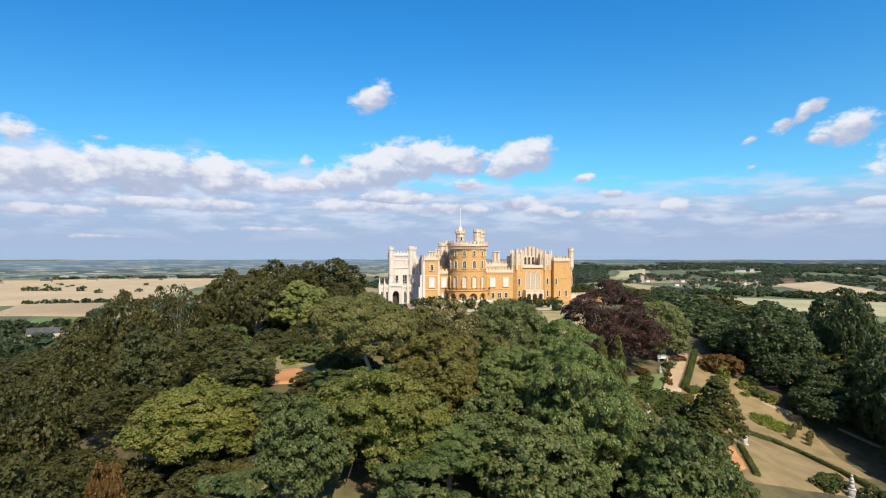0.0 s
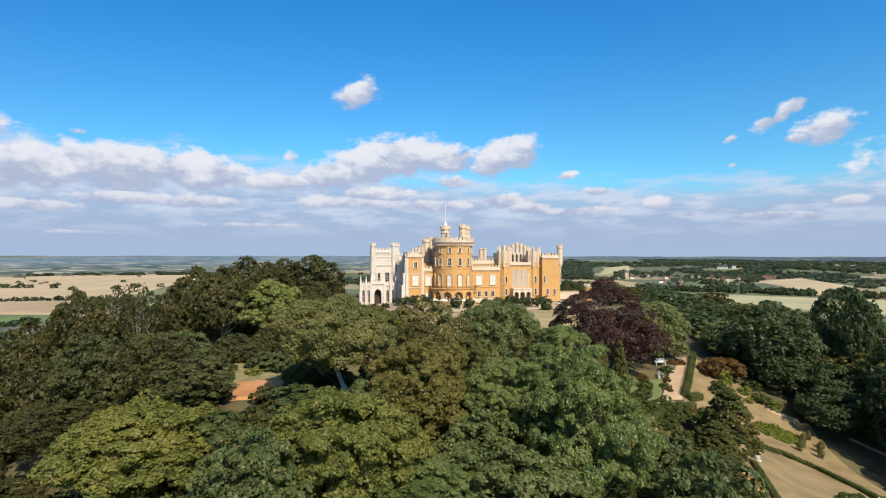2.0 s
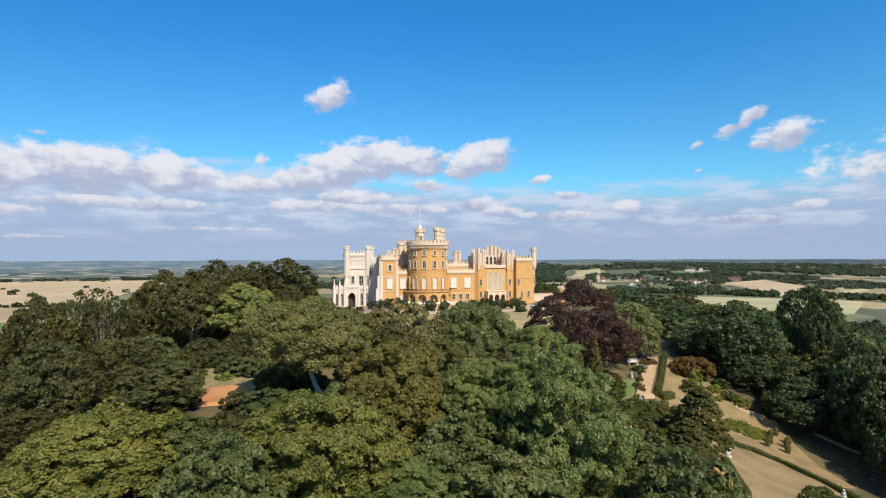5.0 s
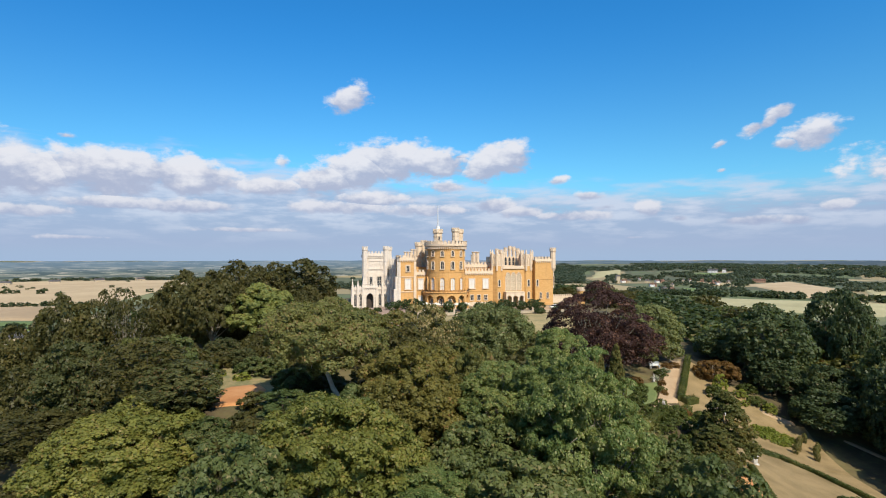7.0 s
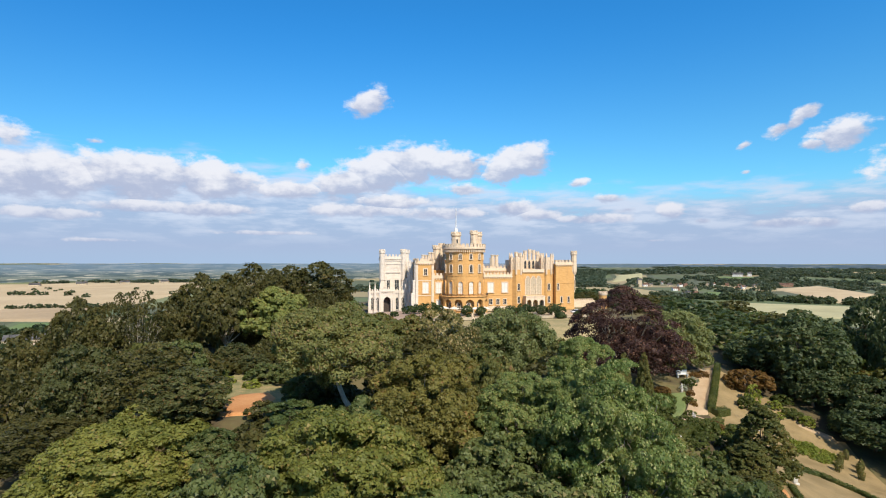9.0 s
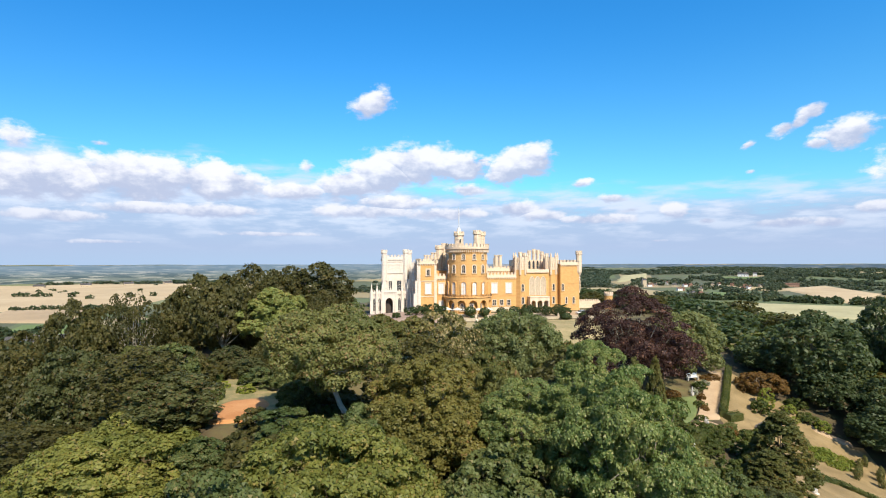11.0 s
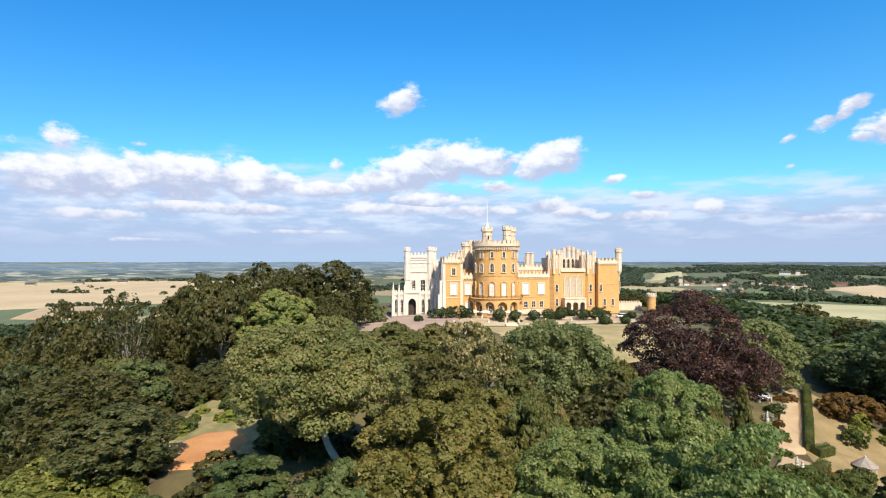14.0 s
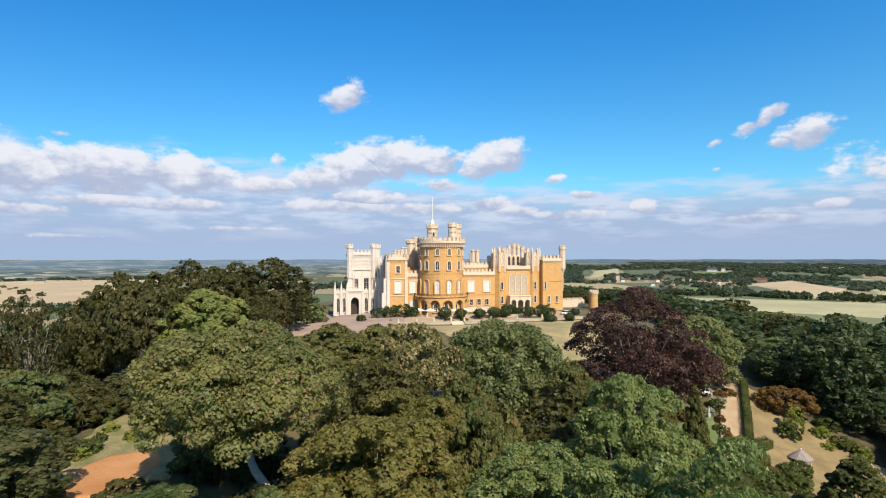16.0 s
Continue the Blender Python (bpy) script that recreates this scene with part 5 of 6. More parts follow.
ashlar_wall("terrace_wall", (-3.5, 189.5), (12, 193.6), 0.9, 0.5, RUBBLE, "low terrace wall of pale rubble with stone balls", "wall", 4)
ashlar_wall("terrace_wall", (16, 194.6), (58, 206), 0.8, 0.5, RUBBLE, "low terrace wall of pale rubble stone", "wall", 6)
ashlar_wall("terrace_wall", (-3, 206), (46, 215), 0.7, 0.45, RUBBLE, "upper terrace wall of pale rubble stone", "wall", 7)
for i in range(5):
    bm = bmesh.new()
    box(bm, -1.9, 1.9, -0.2, 0.2 + 0.02 * i, -0.6, 0.17 * (i + 1), 0.02)
    if i == 0:
        steps = thing("garden_steps", pose(14, 192.6, ground_z(14, 192.6), 0, 0, 15), "short flight of pale stone steps between terrace walls", "steps")
    part("step", bm, LIMESTONE, steps, "", pose(0, i * 0.34, 0))


def clipped(x, y, R, H, name="clipped_bush", label="rounded clipped dark green bush on the terrace", mat="clipped", stem=0.0, seed=0, count=3000, group="terrace bushes", leaf=0.26, ball=False):
    """A clipped ball or cone of foliage, on a stem where it has one."""
    rng = np.random.default_rng(seed + int(abs(x) * 10))
    z = ground_z(x, y)
    root = thing(name, pose(x, y, z, 0, 0, rng.uniform(0, 360)), label, "bush", group)
    v, f, c, r = foliage(rng, R, H - stem, 18, count, leaf, "dome", 0, -0.8)
    if ball:
        d = rng.normal(0, 1, (count, 3))
        d /= np.linalg.norm(d, axis=1)[:, None]
        p = d * (R, R, (H - stem) / 2) * rng.uniform(0.86, 1.03, (count, 1)) * (1 + 0.17 * np.sin(d[:, :1] * 5 + x) * np.cos(d[:, 2:] * 4 + y) + 0.08 * np.sin(d[:, 1:2] * 11 + y))
        q = np.cross(d, rng.normal(0, 1, (count, 3)))
        q /= np.linalg.norm(q, axis=1)[:, None]
        o = np.cross(d, q) + d * rng.normal(0, 0.5, (count, 1))
        v = np.stack([p - q * leaf * 0.5, p + q * leaf * 0.5, p + o * leaf * 0.6], 1).reshape(-1, 3)
    crown = new("crown", mesh_from("crown", v + (0, 0, stem + (H - stem) * 0.47), f, LEAF[mat]))
    tv, tf = limbs(rng, c + (0, 0, stem + (H - stem) * 0.4), R, 0.0, stem + 0.3 * H, 0.12, (0, 0), 5)
    trunk = new("trunk", mesh_from("trunk", tv, tf, BARK, True))
    crown.parent = trunk.parent = root
    return root


for x, y, R, H in ((-9.8, 203, 2.4, 2.6), (-6.4, 203.5, 2.8, 3.2), (-2.8, 206, 2.7, 4.0), (0.2, 208, 2.0, 3.4), (33.2, 215.6, 2.6, 3.6), (36.0, 216.4, 1.9, 2.6), (45.6, 211.5, 2.4, 3.8), (-14.5, 193, 1.2, 1.8)):
    clipped(x, y, R * 1.1, H, label="loose dark green bush against the terrace")
for x, y, R, H in ((10.7, 205, 2.1, 4.0), (15.8, 205.7, 1.9, 3.6), (22.2, 207, 1.9, 3.5), (27.0, 208, 2.1, 3.9), (31.0, 210, 1.8, 3.2), (38.4, 209, 2.3, 3.9), (42.6, 208, 2.7, 4.6), (43.2, 199, 1.9, 2.2), (49.5, 200, 1.5, 2.6), (56.5, 217, 1.5, 2.2), (11.4, 198, 1.3, 1.3), (16.4, 199, 1.2, 1.2)):
    clipped(x, y, R, H, stem=0.5 if H > 3 else 0.0, ball=True, count=2600, leaf=0.3)


def parasol(x, y, turn):
    root = thing("parasol", pose(x, y, ground_z(x, y), 0, 0, turn), "cream canvas parasol open over the terrace", "parasol", "terrace parasols")
    bm = bmesh.new()
    drum(bm, 0, 0, 0, 2.7, 0.04, 0.035, 8)
    part("pole", bm, BARK, root)
    bm = bmesh.new()
    drum(bm, 0, 0, 2.15, 2.85, 1.9, 0.05, 8)
    drum(bm, 0, 0, 1.98, 2.15, 1.9, 1.9, 8)
    part("canopy", bm, CANVAS, root)
    bm = bmesh.new()
    drum(bm, 0, 0, 0, 0.1, 0.4, 0.36, 12)
    part("base", bm, RUBBLE, root)
    for k in range(8):
        bm = bmesh.new()
        a = k * math.tau / 8
        v, f = tube([(0, 0, 2.5), (1.85 * math.cos(a), 1.85 * math.sin(a), 2.14)], [0.015, 0.012], 4)
        vv = [bm.verts.new(p) for p in v]
        for q in f:
            bm.faces.new([vv[i] for i in q])
        part("rib", bm, BARK, root)


for i, (x, y) in enumerate(((2.5, 210.5), (6.3, 211.5), (10.2, 211.8), (14.2, 212.5), (18.0, 214.5))):
    parasol(x, y, i * 17)


def parked_car(x, y, turn, paint, label):
    root = thing("car", pose(x, y, ground_z(x, y) + 0.06, 0, 0, turn), label, "car")
    bm = bmesh.new()
    box(bm, -2.15, 2.15, -0.88, 0.88, 0.3, 0.88, 0.12)
    part("body", bm, paint, root)
    bm = bmesh.new()
    v = box(bm, -1.35, 1.25, -0.8, 0.8, 0.86, 1.44)
    for q in v:
        if q.co.z > 1.2:
            q.co.x *= 0.72
            q.co.y *= 0.86
    bmesh.ops.bevel(bm, geom=bm.edges[:], offset=0.06, segments=2, affect="EDGES")
    part("cabin", bm, SHADED_GLASS, root)
    bm = bmesh.new()
    box(bm, -0.9, 0.85, -0.66, 0.66, 1.43, 1.49, 0.02)
    part("roof", bm, paint, root)
    for sx in (-1.35, 1.35):
        for sy in (-0.82, 0.82):
            bm = bmesh.new()
            bmesh.ops.create_cone(bm, cap_ends=True, segments=18, radius1=0.32, radius2=0.32, depth=0.2, matrix=Matrix.Translation((sx, sy, 0.32)) @ Matrix.Rotation(math.pi / 2, 4, "X"))
            part("wheel", bm, DOORWOOD, root)
    for sy in (-0.6, 0.6):
        bm = bmesh.new()
        box(bm, 2.1, 2.18, sy - 0.18, sy + 0.18, 0.6, 0.74, 0.02)
        part("headlight", bm, WHITE, root)


parked_car(53.5, 217.5, 15, WHITE, "white car parked on the castle terrace")
parked_car(58.0, 222.0, 25, LEAD, "grey car parked by the outer wall")

# ---- clay slope and track on the spur ----
sheet("clay_bank", [(-28.8, 77.4), (-20.8, 81.4), (-22.8, 91.0), (-27.6, 90.2)], CLAY, "bare orange clay bank in a clearing on the spur", "ground", 0.1, 22, 1.6)
sheet("grass_bank", [(-33, 80), (-18.5, 83.5), (-25.5, 109), (-34, 105)], WEEDY, "patchy green and straw grass round the clay bank", "grass", 0.03, 22, 1.2)

# ---- the terraced garden ----
sheet("garden_lawn", [(52, 118), (74, 122), (66, 142), (58, 138)], DRYLAWN, "parched sloping lawn in the terraced garden", "lawn", 0.08, 18)
sheet("garden_lawn", [(42, 74), (68, 80), (68, 99), (52, 101)], DRYLAWN, "large parched lawn in the lower garden", "lawn", 0.1, 20)
sheet("garden_lawn", [(54, 101), (74, 97), (79, 116), (58, 120)], DRYLAWN, "parched lawn round the flower bed", "lawn", 0.08, 20)
sheet("garden_lawn", [(36, 98), (49, 118), (53, 126), (42, 122)], GREENLAWN, "green lawn with borders beside the gravel path", "lawn", 0.08, 18)
sheet("garden_lawn", [(30, 78), (38, 80), (37, 88), (31, 88)], GREENLAWN, "small green lawn below the path", "lawn", 0.1, 12)
sheet("garden_lawn", [(46, 86), (74, 90), (75, 119), (57, 139)], DRYLAWN, "parched uneven grass under the garden trees", "lawn", 0.02, 30)
sheet("garden_path", [(46.8, 114.2), (52.4, 116), (65.9, 139), (62.8, 141.4)], GRAVEL, "pinkish gravel garden path", "path", 0.16, 18)
sheet("garden_path", [(32, 89.5), (34.5, 88.5), (53.2, 114.2), (48.4, 116)], GRAVEL, "pinkish gravel path bending down to a junction", "path", 0.16, 18)
sheet("garden_path", [(71.8, 121.0), (71.4, 119.0), (76.5, 114.6), (77.2, 116.2)], GRAVEL, "gravel path at the garden's outer edge", "path", 0.16, 12)
sheet("garden_path", [(82.6, 111.4), (83.6, 110.4), (86.6, 103.2), (85.6, 103.6)], GRAVEL, "gravel path along the shaded garden edge", "path", 0.16, 16)
sheet("clay_bed", [(42, 78), (45, 77.5), (47.5, 86), (45, 87.5)], CLAY, "bare reddish earth bed beside the lawn", "flower bed", 0.12, 12, 0.3)


def hedge(points, wide, high, label, mat="hedge", density=60, leaf=0.24):
    """A clipped hedge along a line: a dark twiggy core and a skin of leaves."""
    rng = np.random.default_rng(int(points[0][0] * 7 + 500))
    x0, y0 = points[0]
    z0 = ground_z(x0, y0)
    root = thing("hedge", pose(x0, y0, z0), label, "hedge", "garden hedges")
    core, skin = bmesh.new(), []
    for (ax, ay), (bx, by) in zip(points, points[1:]):
        a, b = Vector((ax, ay, 0)), Vector((bx, by, 0))
        d = b - a
        L = d.length
        d.normalize()
        s = Vector((-d.y, d.x, 0))
        steps_n = max(2, int(L / 1.5))
        rows = []
        for i in range(steps_n + 1):
            p = a + d * (L * i / steps_n)
            z = ground_z(p.x, p.y) - z0
            wob = 1 + 0.06 * math.sin(i * 1.7)
            rows.append([core.verts.new((p.x - x0 + s.x * o * wide * 0.45, p.y - y0 + s.y * o * wide * 0.45, z + h * high * wob)) for o, h in ((-1, -0.2), (-1, 0.8), (-0.7, 0.92), (0.7, 0.92), (1, 0.8), (1, -0.2))])
        for r0, r1 in zip(rows, rows[1:]):
            for k in range(5):
                core.faces.new((r0[k], r0[k + 1], r1[k + 1], r1[k]))
        core.faces.new(rows[0])
        core.faces.new(rows[-1][::-1])
        n = int(L * (2 * high + wide) * density)
        t, q = rng.uniform(0, L, n), rng.uniform(0, 2 * high + wide, n)
        for ti, qi in zip(t, q):
            side = -1 if qi < high else (1 if qi > high + wide else 0)
            o = side * wide / 2 if side else qi - high - wide / 2
            h = (qi if side < 0 else (2 * high + wide - qi if side > 0 else high)) + rng.normal(0, 0.06)
            p = a + d * ti + s * (o + rng.normal(0, 0.07))
            skin.append((p.x - x0, p.y - y0, ground_z(p.x, p.y) - z0 + h, s.x * side, s.y * side, 0.3 + (side == 0)))
    part("core", core, LEAF["yew"], root)
    k = np.array(skin)
    nrm = k[:, 3:] + rng.normal(0, 0.4, (len(k), 3))
    a = np.cross(nrm, rng.normal(0, 1, (len(k), 3)))
    a /= np.linalg.norm(a, axis=1)[:, None]
    b = np.cross(nrm, a)
    b /= np.linalg.norm(b, axis=1)[:, None]
    sz = leaf * rng.uniform(0.6, 1.3, len(k))[:, None]
    v = np.stack([k[:, :3] - a * sz * 0.5, k[:, :3] + a * sz * 0.5, k[:, :3] + b * sz * 0.6], 1).reshape(-1, 3)
    crown = new("foliage", mesh_from("foliage", v, np.arange(len(v)).reshape(-1, 3), LEAF[mat]))
    crown.parent = root
    return root


hedge([(67.0, 140.0), (59.4, 127.0), (53.6, 117.4)], 1.1, 1.7, "tall clipped green hedge beside the gravel path")
hedge([(35.8, 91.8), (44.5, 102.5), (53.0, 113.0)], 1.4, 1.4, "clipped green hedge along the lower path", density=50)
hedge([(56.6, 101.0), (62.4, 100.3), (65.6, 96.2), (67.6, 89.5), (68.5, 84)], 1.0, 0.9, "low dark hedge edging the parched lawn", density=60)
hedge([(49.0, 87.2), (45.4, 76.5)], 0.9, 0.9, "low dark hedge beside the earth bed")
hedge([(54.0, 116.5), (57.5, 118.5)], 1.3, 1.5, "short clipped hedge at the path's corner")
for i in range(4):
    a0, a1 = i * 90 - 35, i * 90 + 35
    pts = [(68.2 + 3.9 * math.cos(radians(a)), 110.2 + 3.1 * math.sin(radians(a))) for a in (a0, (a0 + a1) / 2, a1)]
    hedge(pts, 0.6, 0.5, "low clipped box hedge round the flower bed", "bright", 60, 0.2)
for i in range(16):
    a = i * 2.4
    x, y = 68.2 + math.sqrt(i) * 0.95 * math.cos(a), 110.2 + math.sqrt(i) * 0.75 * math.sin(a)
    clipped(x, y, 0.85, 1.0, "flower_clump", "low yellow-green clump in the flower bed", "bright", 0, i, 500, "flower bed clumps", 0.2)
for i, (x, y) in enumerate(((68.4, 104.4), (70.2, 106.2), (72.0, 108.4), (74.0, 109.8), (71.0, 102.6), (72.6, 105.0), (74.2, 106.6))):
    clipped(x, y, 0.5, 2.2, "topiary_cone", "small clipped columnar evergreen on the lawn", "yew", 0, i, 900, "topiary cones", 0.16, True)


def statue(x, y, high, turn):
    """A weathered standing figure on a plinth, plain in shape, one mesh."""
    bm = bmesh.new()
    s = high / 3.2
    box(bm, -0.5 * s, 0.5 * s, -0.5 * s, 0.5 * s, -0.6, 0.25 * s, 0.03)
    box(bm, -0.38 * s, 0.38 * s, -0.38 * s, 0.38 * s, 0.25 * s, 1.15 * s, 0.02)
    box(bm, -0.46 * s, 0.46 * s, -0.46 * s, 0.46 * s, 1.15 * s, 1.3 * s, 0.03)
    for z0, z1, r0, r1, dx in ((1.3, 1.9, 0.34, 0.27, 0), (1.9, 2.4, 0.27, 0.3, 0.04), (2.4, 2.75, 0.3, 0.2, 0.06), (2.75, 2.85, 0.12, 0.1, 0.06)):
        drum(bm, dx * s, 0, z0 * s, z1 * s, r0 * s, r1 * s, 12)
    bmesh.ops.create_icosphere(bm, subdivisions=2, radius=0.17 * s, matrix=Matrix.Translation((0.06 * s, 0, 3.0 * s)))
    ob = part("statue", bm, MARBLE, None, "", pose(x, y, ground_z(x, y), 0, 0, turn), True)
    return tagged(ob, "pale weathered stone statue on a plinth in the garden", "statue", "garden statues")


statue(51.4, 90.4, 3.6, 20)
statue(60.6, 78.5, 3.4, 60)
statue(34.2, 88.2, 3.2, 0)
statue(43.4, 103.5, 2.2, 40)
statue(42.0, 100.0, 2.2, 80)

seat_root = thing("garden_bench", pose(55.2, 132.8, ground_z(55.2, 132.8) + 0.3, 0, 0, 12), "white painted garden bench beside the flower border", "bench", "")
for nm, dims in (("seat", (-1.3, 1.3, -0.35, 0.3, 0.42, 0.5)), ("backrest", (-1.3, 1.3, 0.24, 0.34, 0.5, 1.35)), ("leg", (-1.25, -1.1, -0.3, 0.3, -0.3, 0.42)), ("leg", (1.1, 1.25, -0.3, 0.3, -0.3, 0.42)), ("armrest", (-1.32, -1.2, -0.36, 0.3, 0.72, 0.8)), ("armrest", (1.2, 1.32, -0.36, 0.3, 0.72, 0.8))):
    bm = bmesh.new()
    box(bm, *dims, 0.02)
    part(nm, bm, WHITE, seat_root)
gaz = thing("gazebo", pose(60.2, 115.2, ground_z(60.2, 115.2) - 0.4, 0, 0, 10) @ Matrix.Diagonal((0.68, 0.68, 0.66, 1)), "small octagonal garden pavilion with a weathered pyramid roof", "gazebo")
bm = bmesh.new()
drum(bm, 0, 0, 2.3, 4.2, 2.5, 0.1, 8, math.pi / 8)
drum(bm, 0, 0, 2.15, 2.3, 2.4, 2.5, 8, math.pi / 8)
part("roof", bm, SHINGLE, gaz, "weathered shingle pyramid roof")
bm = bmesh.new()
bmesh.ops.create_icosphere(bm, subdivisions=2, radius=0.18, matrix=Matrix.Translation((0, 0, 4.3)))
part("finial", bm, WHITE, gaz)
for k in range(8):
    a = k * math.tau / 8 + math.pi / 8
    bm = bmesh.new()
    drum(bm, 2.0 * math.cos(a), 2.0 * math.sin(a), -0.8, 2.2, 0.1, 0.1, 8)
    part("post", bm, WHITE, gaz, "white painted post")
bm = bmesh.new()
drum(bm, 0, 0, -1.0, 0.12, 2.3, 2.3, 8, math.pi / 8)
part("floor", bm, RUBBLE, gaz)

statue(51.6, 125.4, 2.0, 10)

GARDEN = [("bright", 66.0, 124.5, 4.8, 1.8), ("shrub", 63.4, 122.2, 3.2, 2.0), ("rust", 65.0, 130.2, 2.4, 1.5), ("shrub", 72.5, 122.0, 2.2, 2.2), ("bright", 70.2, 124.0, 2.2, 1.7), ("bright", 69.2, 121.0, 1.5, 1.3), ("shrub", 74.6, 120.5, 1.8, 1.6),
          ("bright", 73.6, 119.4, 2.6, 1.6), ("shrub", 73.5, 126.5, 2.4, 2.2), ("shrub", 55.0, 129.0, 2.0, 1.6), ("blossom", 56.8, 131.0, 1.6, 1.4), ("blossom", 55.0, 130.0, 1.4, 1.2), ("blossom", 52.6, 126.8, 1.2, 1.0), ("rust", 60.5, 134.5, 1.6, 1.6), ("rust", 58.4, 133.5, 1.3, 1.4), ("shrub", 51.0, 121.0, 1.6, 1.4),
          ("rust", 53.0, 124.4, 1.2, 1.0), ("rust", 51.2, 119.4, 1.0, 0.9), ("shrub", 47.8, 113.8, 1.5, 1.3), ("shrub", 46.0, 119.0, 2.4, 1.8), ("rust", 47.0, 124.0, 1.8, 1.8), ("shrub", 42.5, 112.0, 2.4, 2.0),
          ("shrub", 38.5, 104.0, 2.2, 1.7), ("shrub", 36.0, 99.0, 1.8, 1.5), ("shrub", 33.0, 91.5, 1.6, 1.3), ("shrub", 38.0, 86.0, 3.0, 2.2), ("shrub", 41.5, 88.0, 3.0, 2.2), ("shrub", 43.0, 92.5, 2.4, 1.8), ("shrub", 46.8, 96.5, 2.0, 1.6),
          ("shrub", 50.0, 103.0, 3.0, 2.4), ("shrub", 53.0, 108.5, 2.6, 2.0), ("rust", 48.5, 106.0, 2.2, 1.6), ("shrub", 57.2, 111.5, 2.6, 2.0), ("bright", 33.6, 82.0, 1.6, 2.2), ("shrub", 60, 82, 2.2, 2.4), ("shrub", 57, 79, 2.4, 2.0), ("shrub", 63, 77, 3.0, 2.6),
          ("shrub", 36.5, 95.5, 2.6, 2.0), ("shrub", 39.5, 97.5, 2.4, 2.2), ("shrub", 42.5, 97.0, 2.8, 2.2), ("shrub", 40.5, 93.5, 2.2, 2.0), ("bright", 44.6, 99.5, 1.8, 1.6), ("shrub", 38.0, 91.0, 2.0, 1.8)]
GARDEN += [("shrub", -33.5, 92, 1.6, 1.3), ("bright", -31.6, 97, 1.3, 1.0), ("shrub", -34.8, 100.5, 2.0, 1.6), ("bright", -36.0, 105, 1.4, 1.2), ("shrub", -30.8, 93.4, 1.0, 0.8), ("bright", -29.8, 88.8, 1.0, 0.9), ("shrub", -36.6, 96, 2.2, 1.8), ("shrub", -20.4, 90.4, 1.8, 1.6), ("shrub", -18.6, 94.0, 2.0, 1.8), ("shrub", -19.2, 86.0, 1.6, 1.5), ("shrub", -22.4, 103, 2.0, 1.7), ("shrub", -25.4, 106.5, 1.8, 1.5), ("shrub", -16.4, 84.0, 1.6, 1.5), ("shrub", -13.0, 84.5, 1.8, 1.7), ("shrub", -21.0, 94.4, 1.5, 1.3), ("bright", -22.4, 98.0, 1.3, 1.1), ("shrub", -28.8, 104.5, 1.6, 1.3), ("bright", -27.4, 94.2, 1.6, 1.6), ("shrub", -25.2, 101, 2.2, 2.0), ("shrub", -28.6, 99, 2.4, 2.0), ("shrub", -30.4, 90.5, 1.8, 1.6)]
for kind, x, y, h, R in GARDEN:
    plant(kind, x, y, None, R, group="garden shrubs" if x > 0 else "shrubs on the spur", height=h)

# ---- the country round the hill ----
sheet("wheat_field", [(-600, 640), (-420, 745), (-560, 1500), (-1250, 1250)], STRAW, "wide pale gold field of ripe wheat", "field", 1.2, 24)
sheet("stubble_field", [(-500, 575), (-385, 570), (-455, 715), (-560, 690)], STUBBLE, "light brown stubble field", "field", 1.6, 16)
sheet("pasture", [(-395, 480), (-330, 500), (-375, 566), (-430, 556)], PASTURE, "small green pasture below the hill", "field", 1.4, 14)
sheet("hay_field", [(268, 722), (500, 548), (640, 682), (322, 872)], HAY, "long pale cut hay field", "field", 1.3, 20)
sheet("wheat_field", [(698, 1121), (576, 760), (778, 946), (897, 1253)], STRAW, "gold wheat field between dark woods", "field", 1.3, 20)
sheet("hay_field", [(700, 800), (830, 880), (900, 1000), (800, 930)], HAY, "strip of pale hay beyond dark trees", "field", 1.3, 12)
sheet("hill_field", [(472, 1462), (644, 1673), (749, 1941), (619, 1844)], HAY, "pale green field on a far hillside", "field", 1.5, 16)
sheet("pasture", [(448, 931), (456, 867), (555, 1006), (507, 1019)], PASTURE, "green pasture beside the village", "field", 1.3, 14)
sheet("pasture", [(748, 1553), (879, 1473), (967, 1617), (907, 1671)], PASTURE, "green meadow before a pale country house", "field", 1.4, 14)

# ---- far woods, hedges and single trees: too many to count ----
FAR = np.random.default_rng(7)
MODELS = [foliage(FAR, 1.0, 1.7, 14, n, s, "dome", 0, -0.6)[0] for n, s in ((130, 0.46), (130, 0.46), (130, 0.48))]
LIGHT = [foliage(FAR, 1.0, 1.7, 10, n, s, "dome", 0, -0.6)[0] for n, s in ((64, 0.66), (64, 0.66))]


BELT = [foliage(FAR, 1.0, 1.9, 40, 880, 0.180, "round", 0, -0.7)[0] for _ in range(3)]


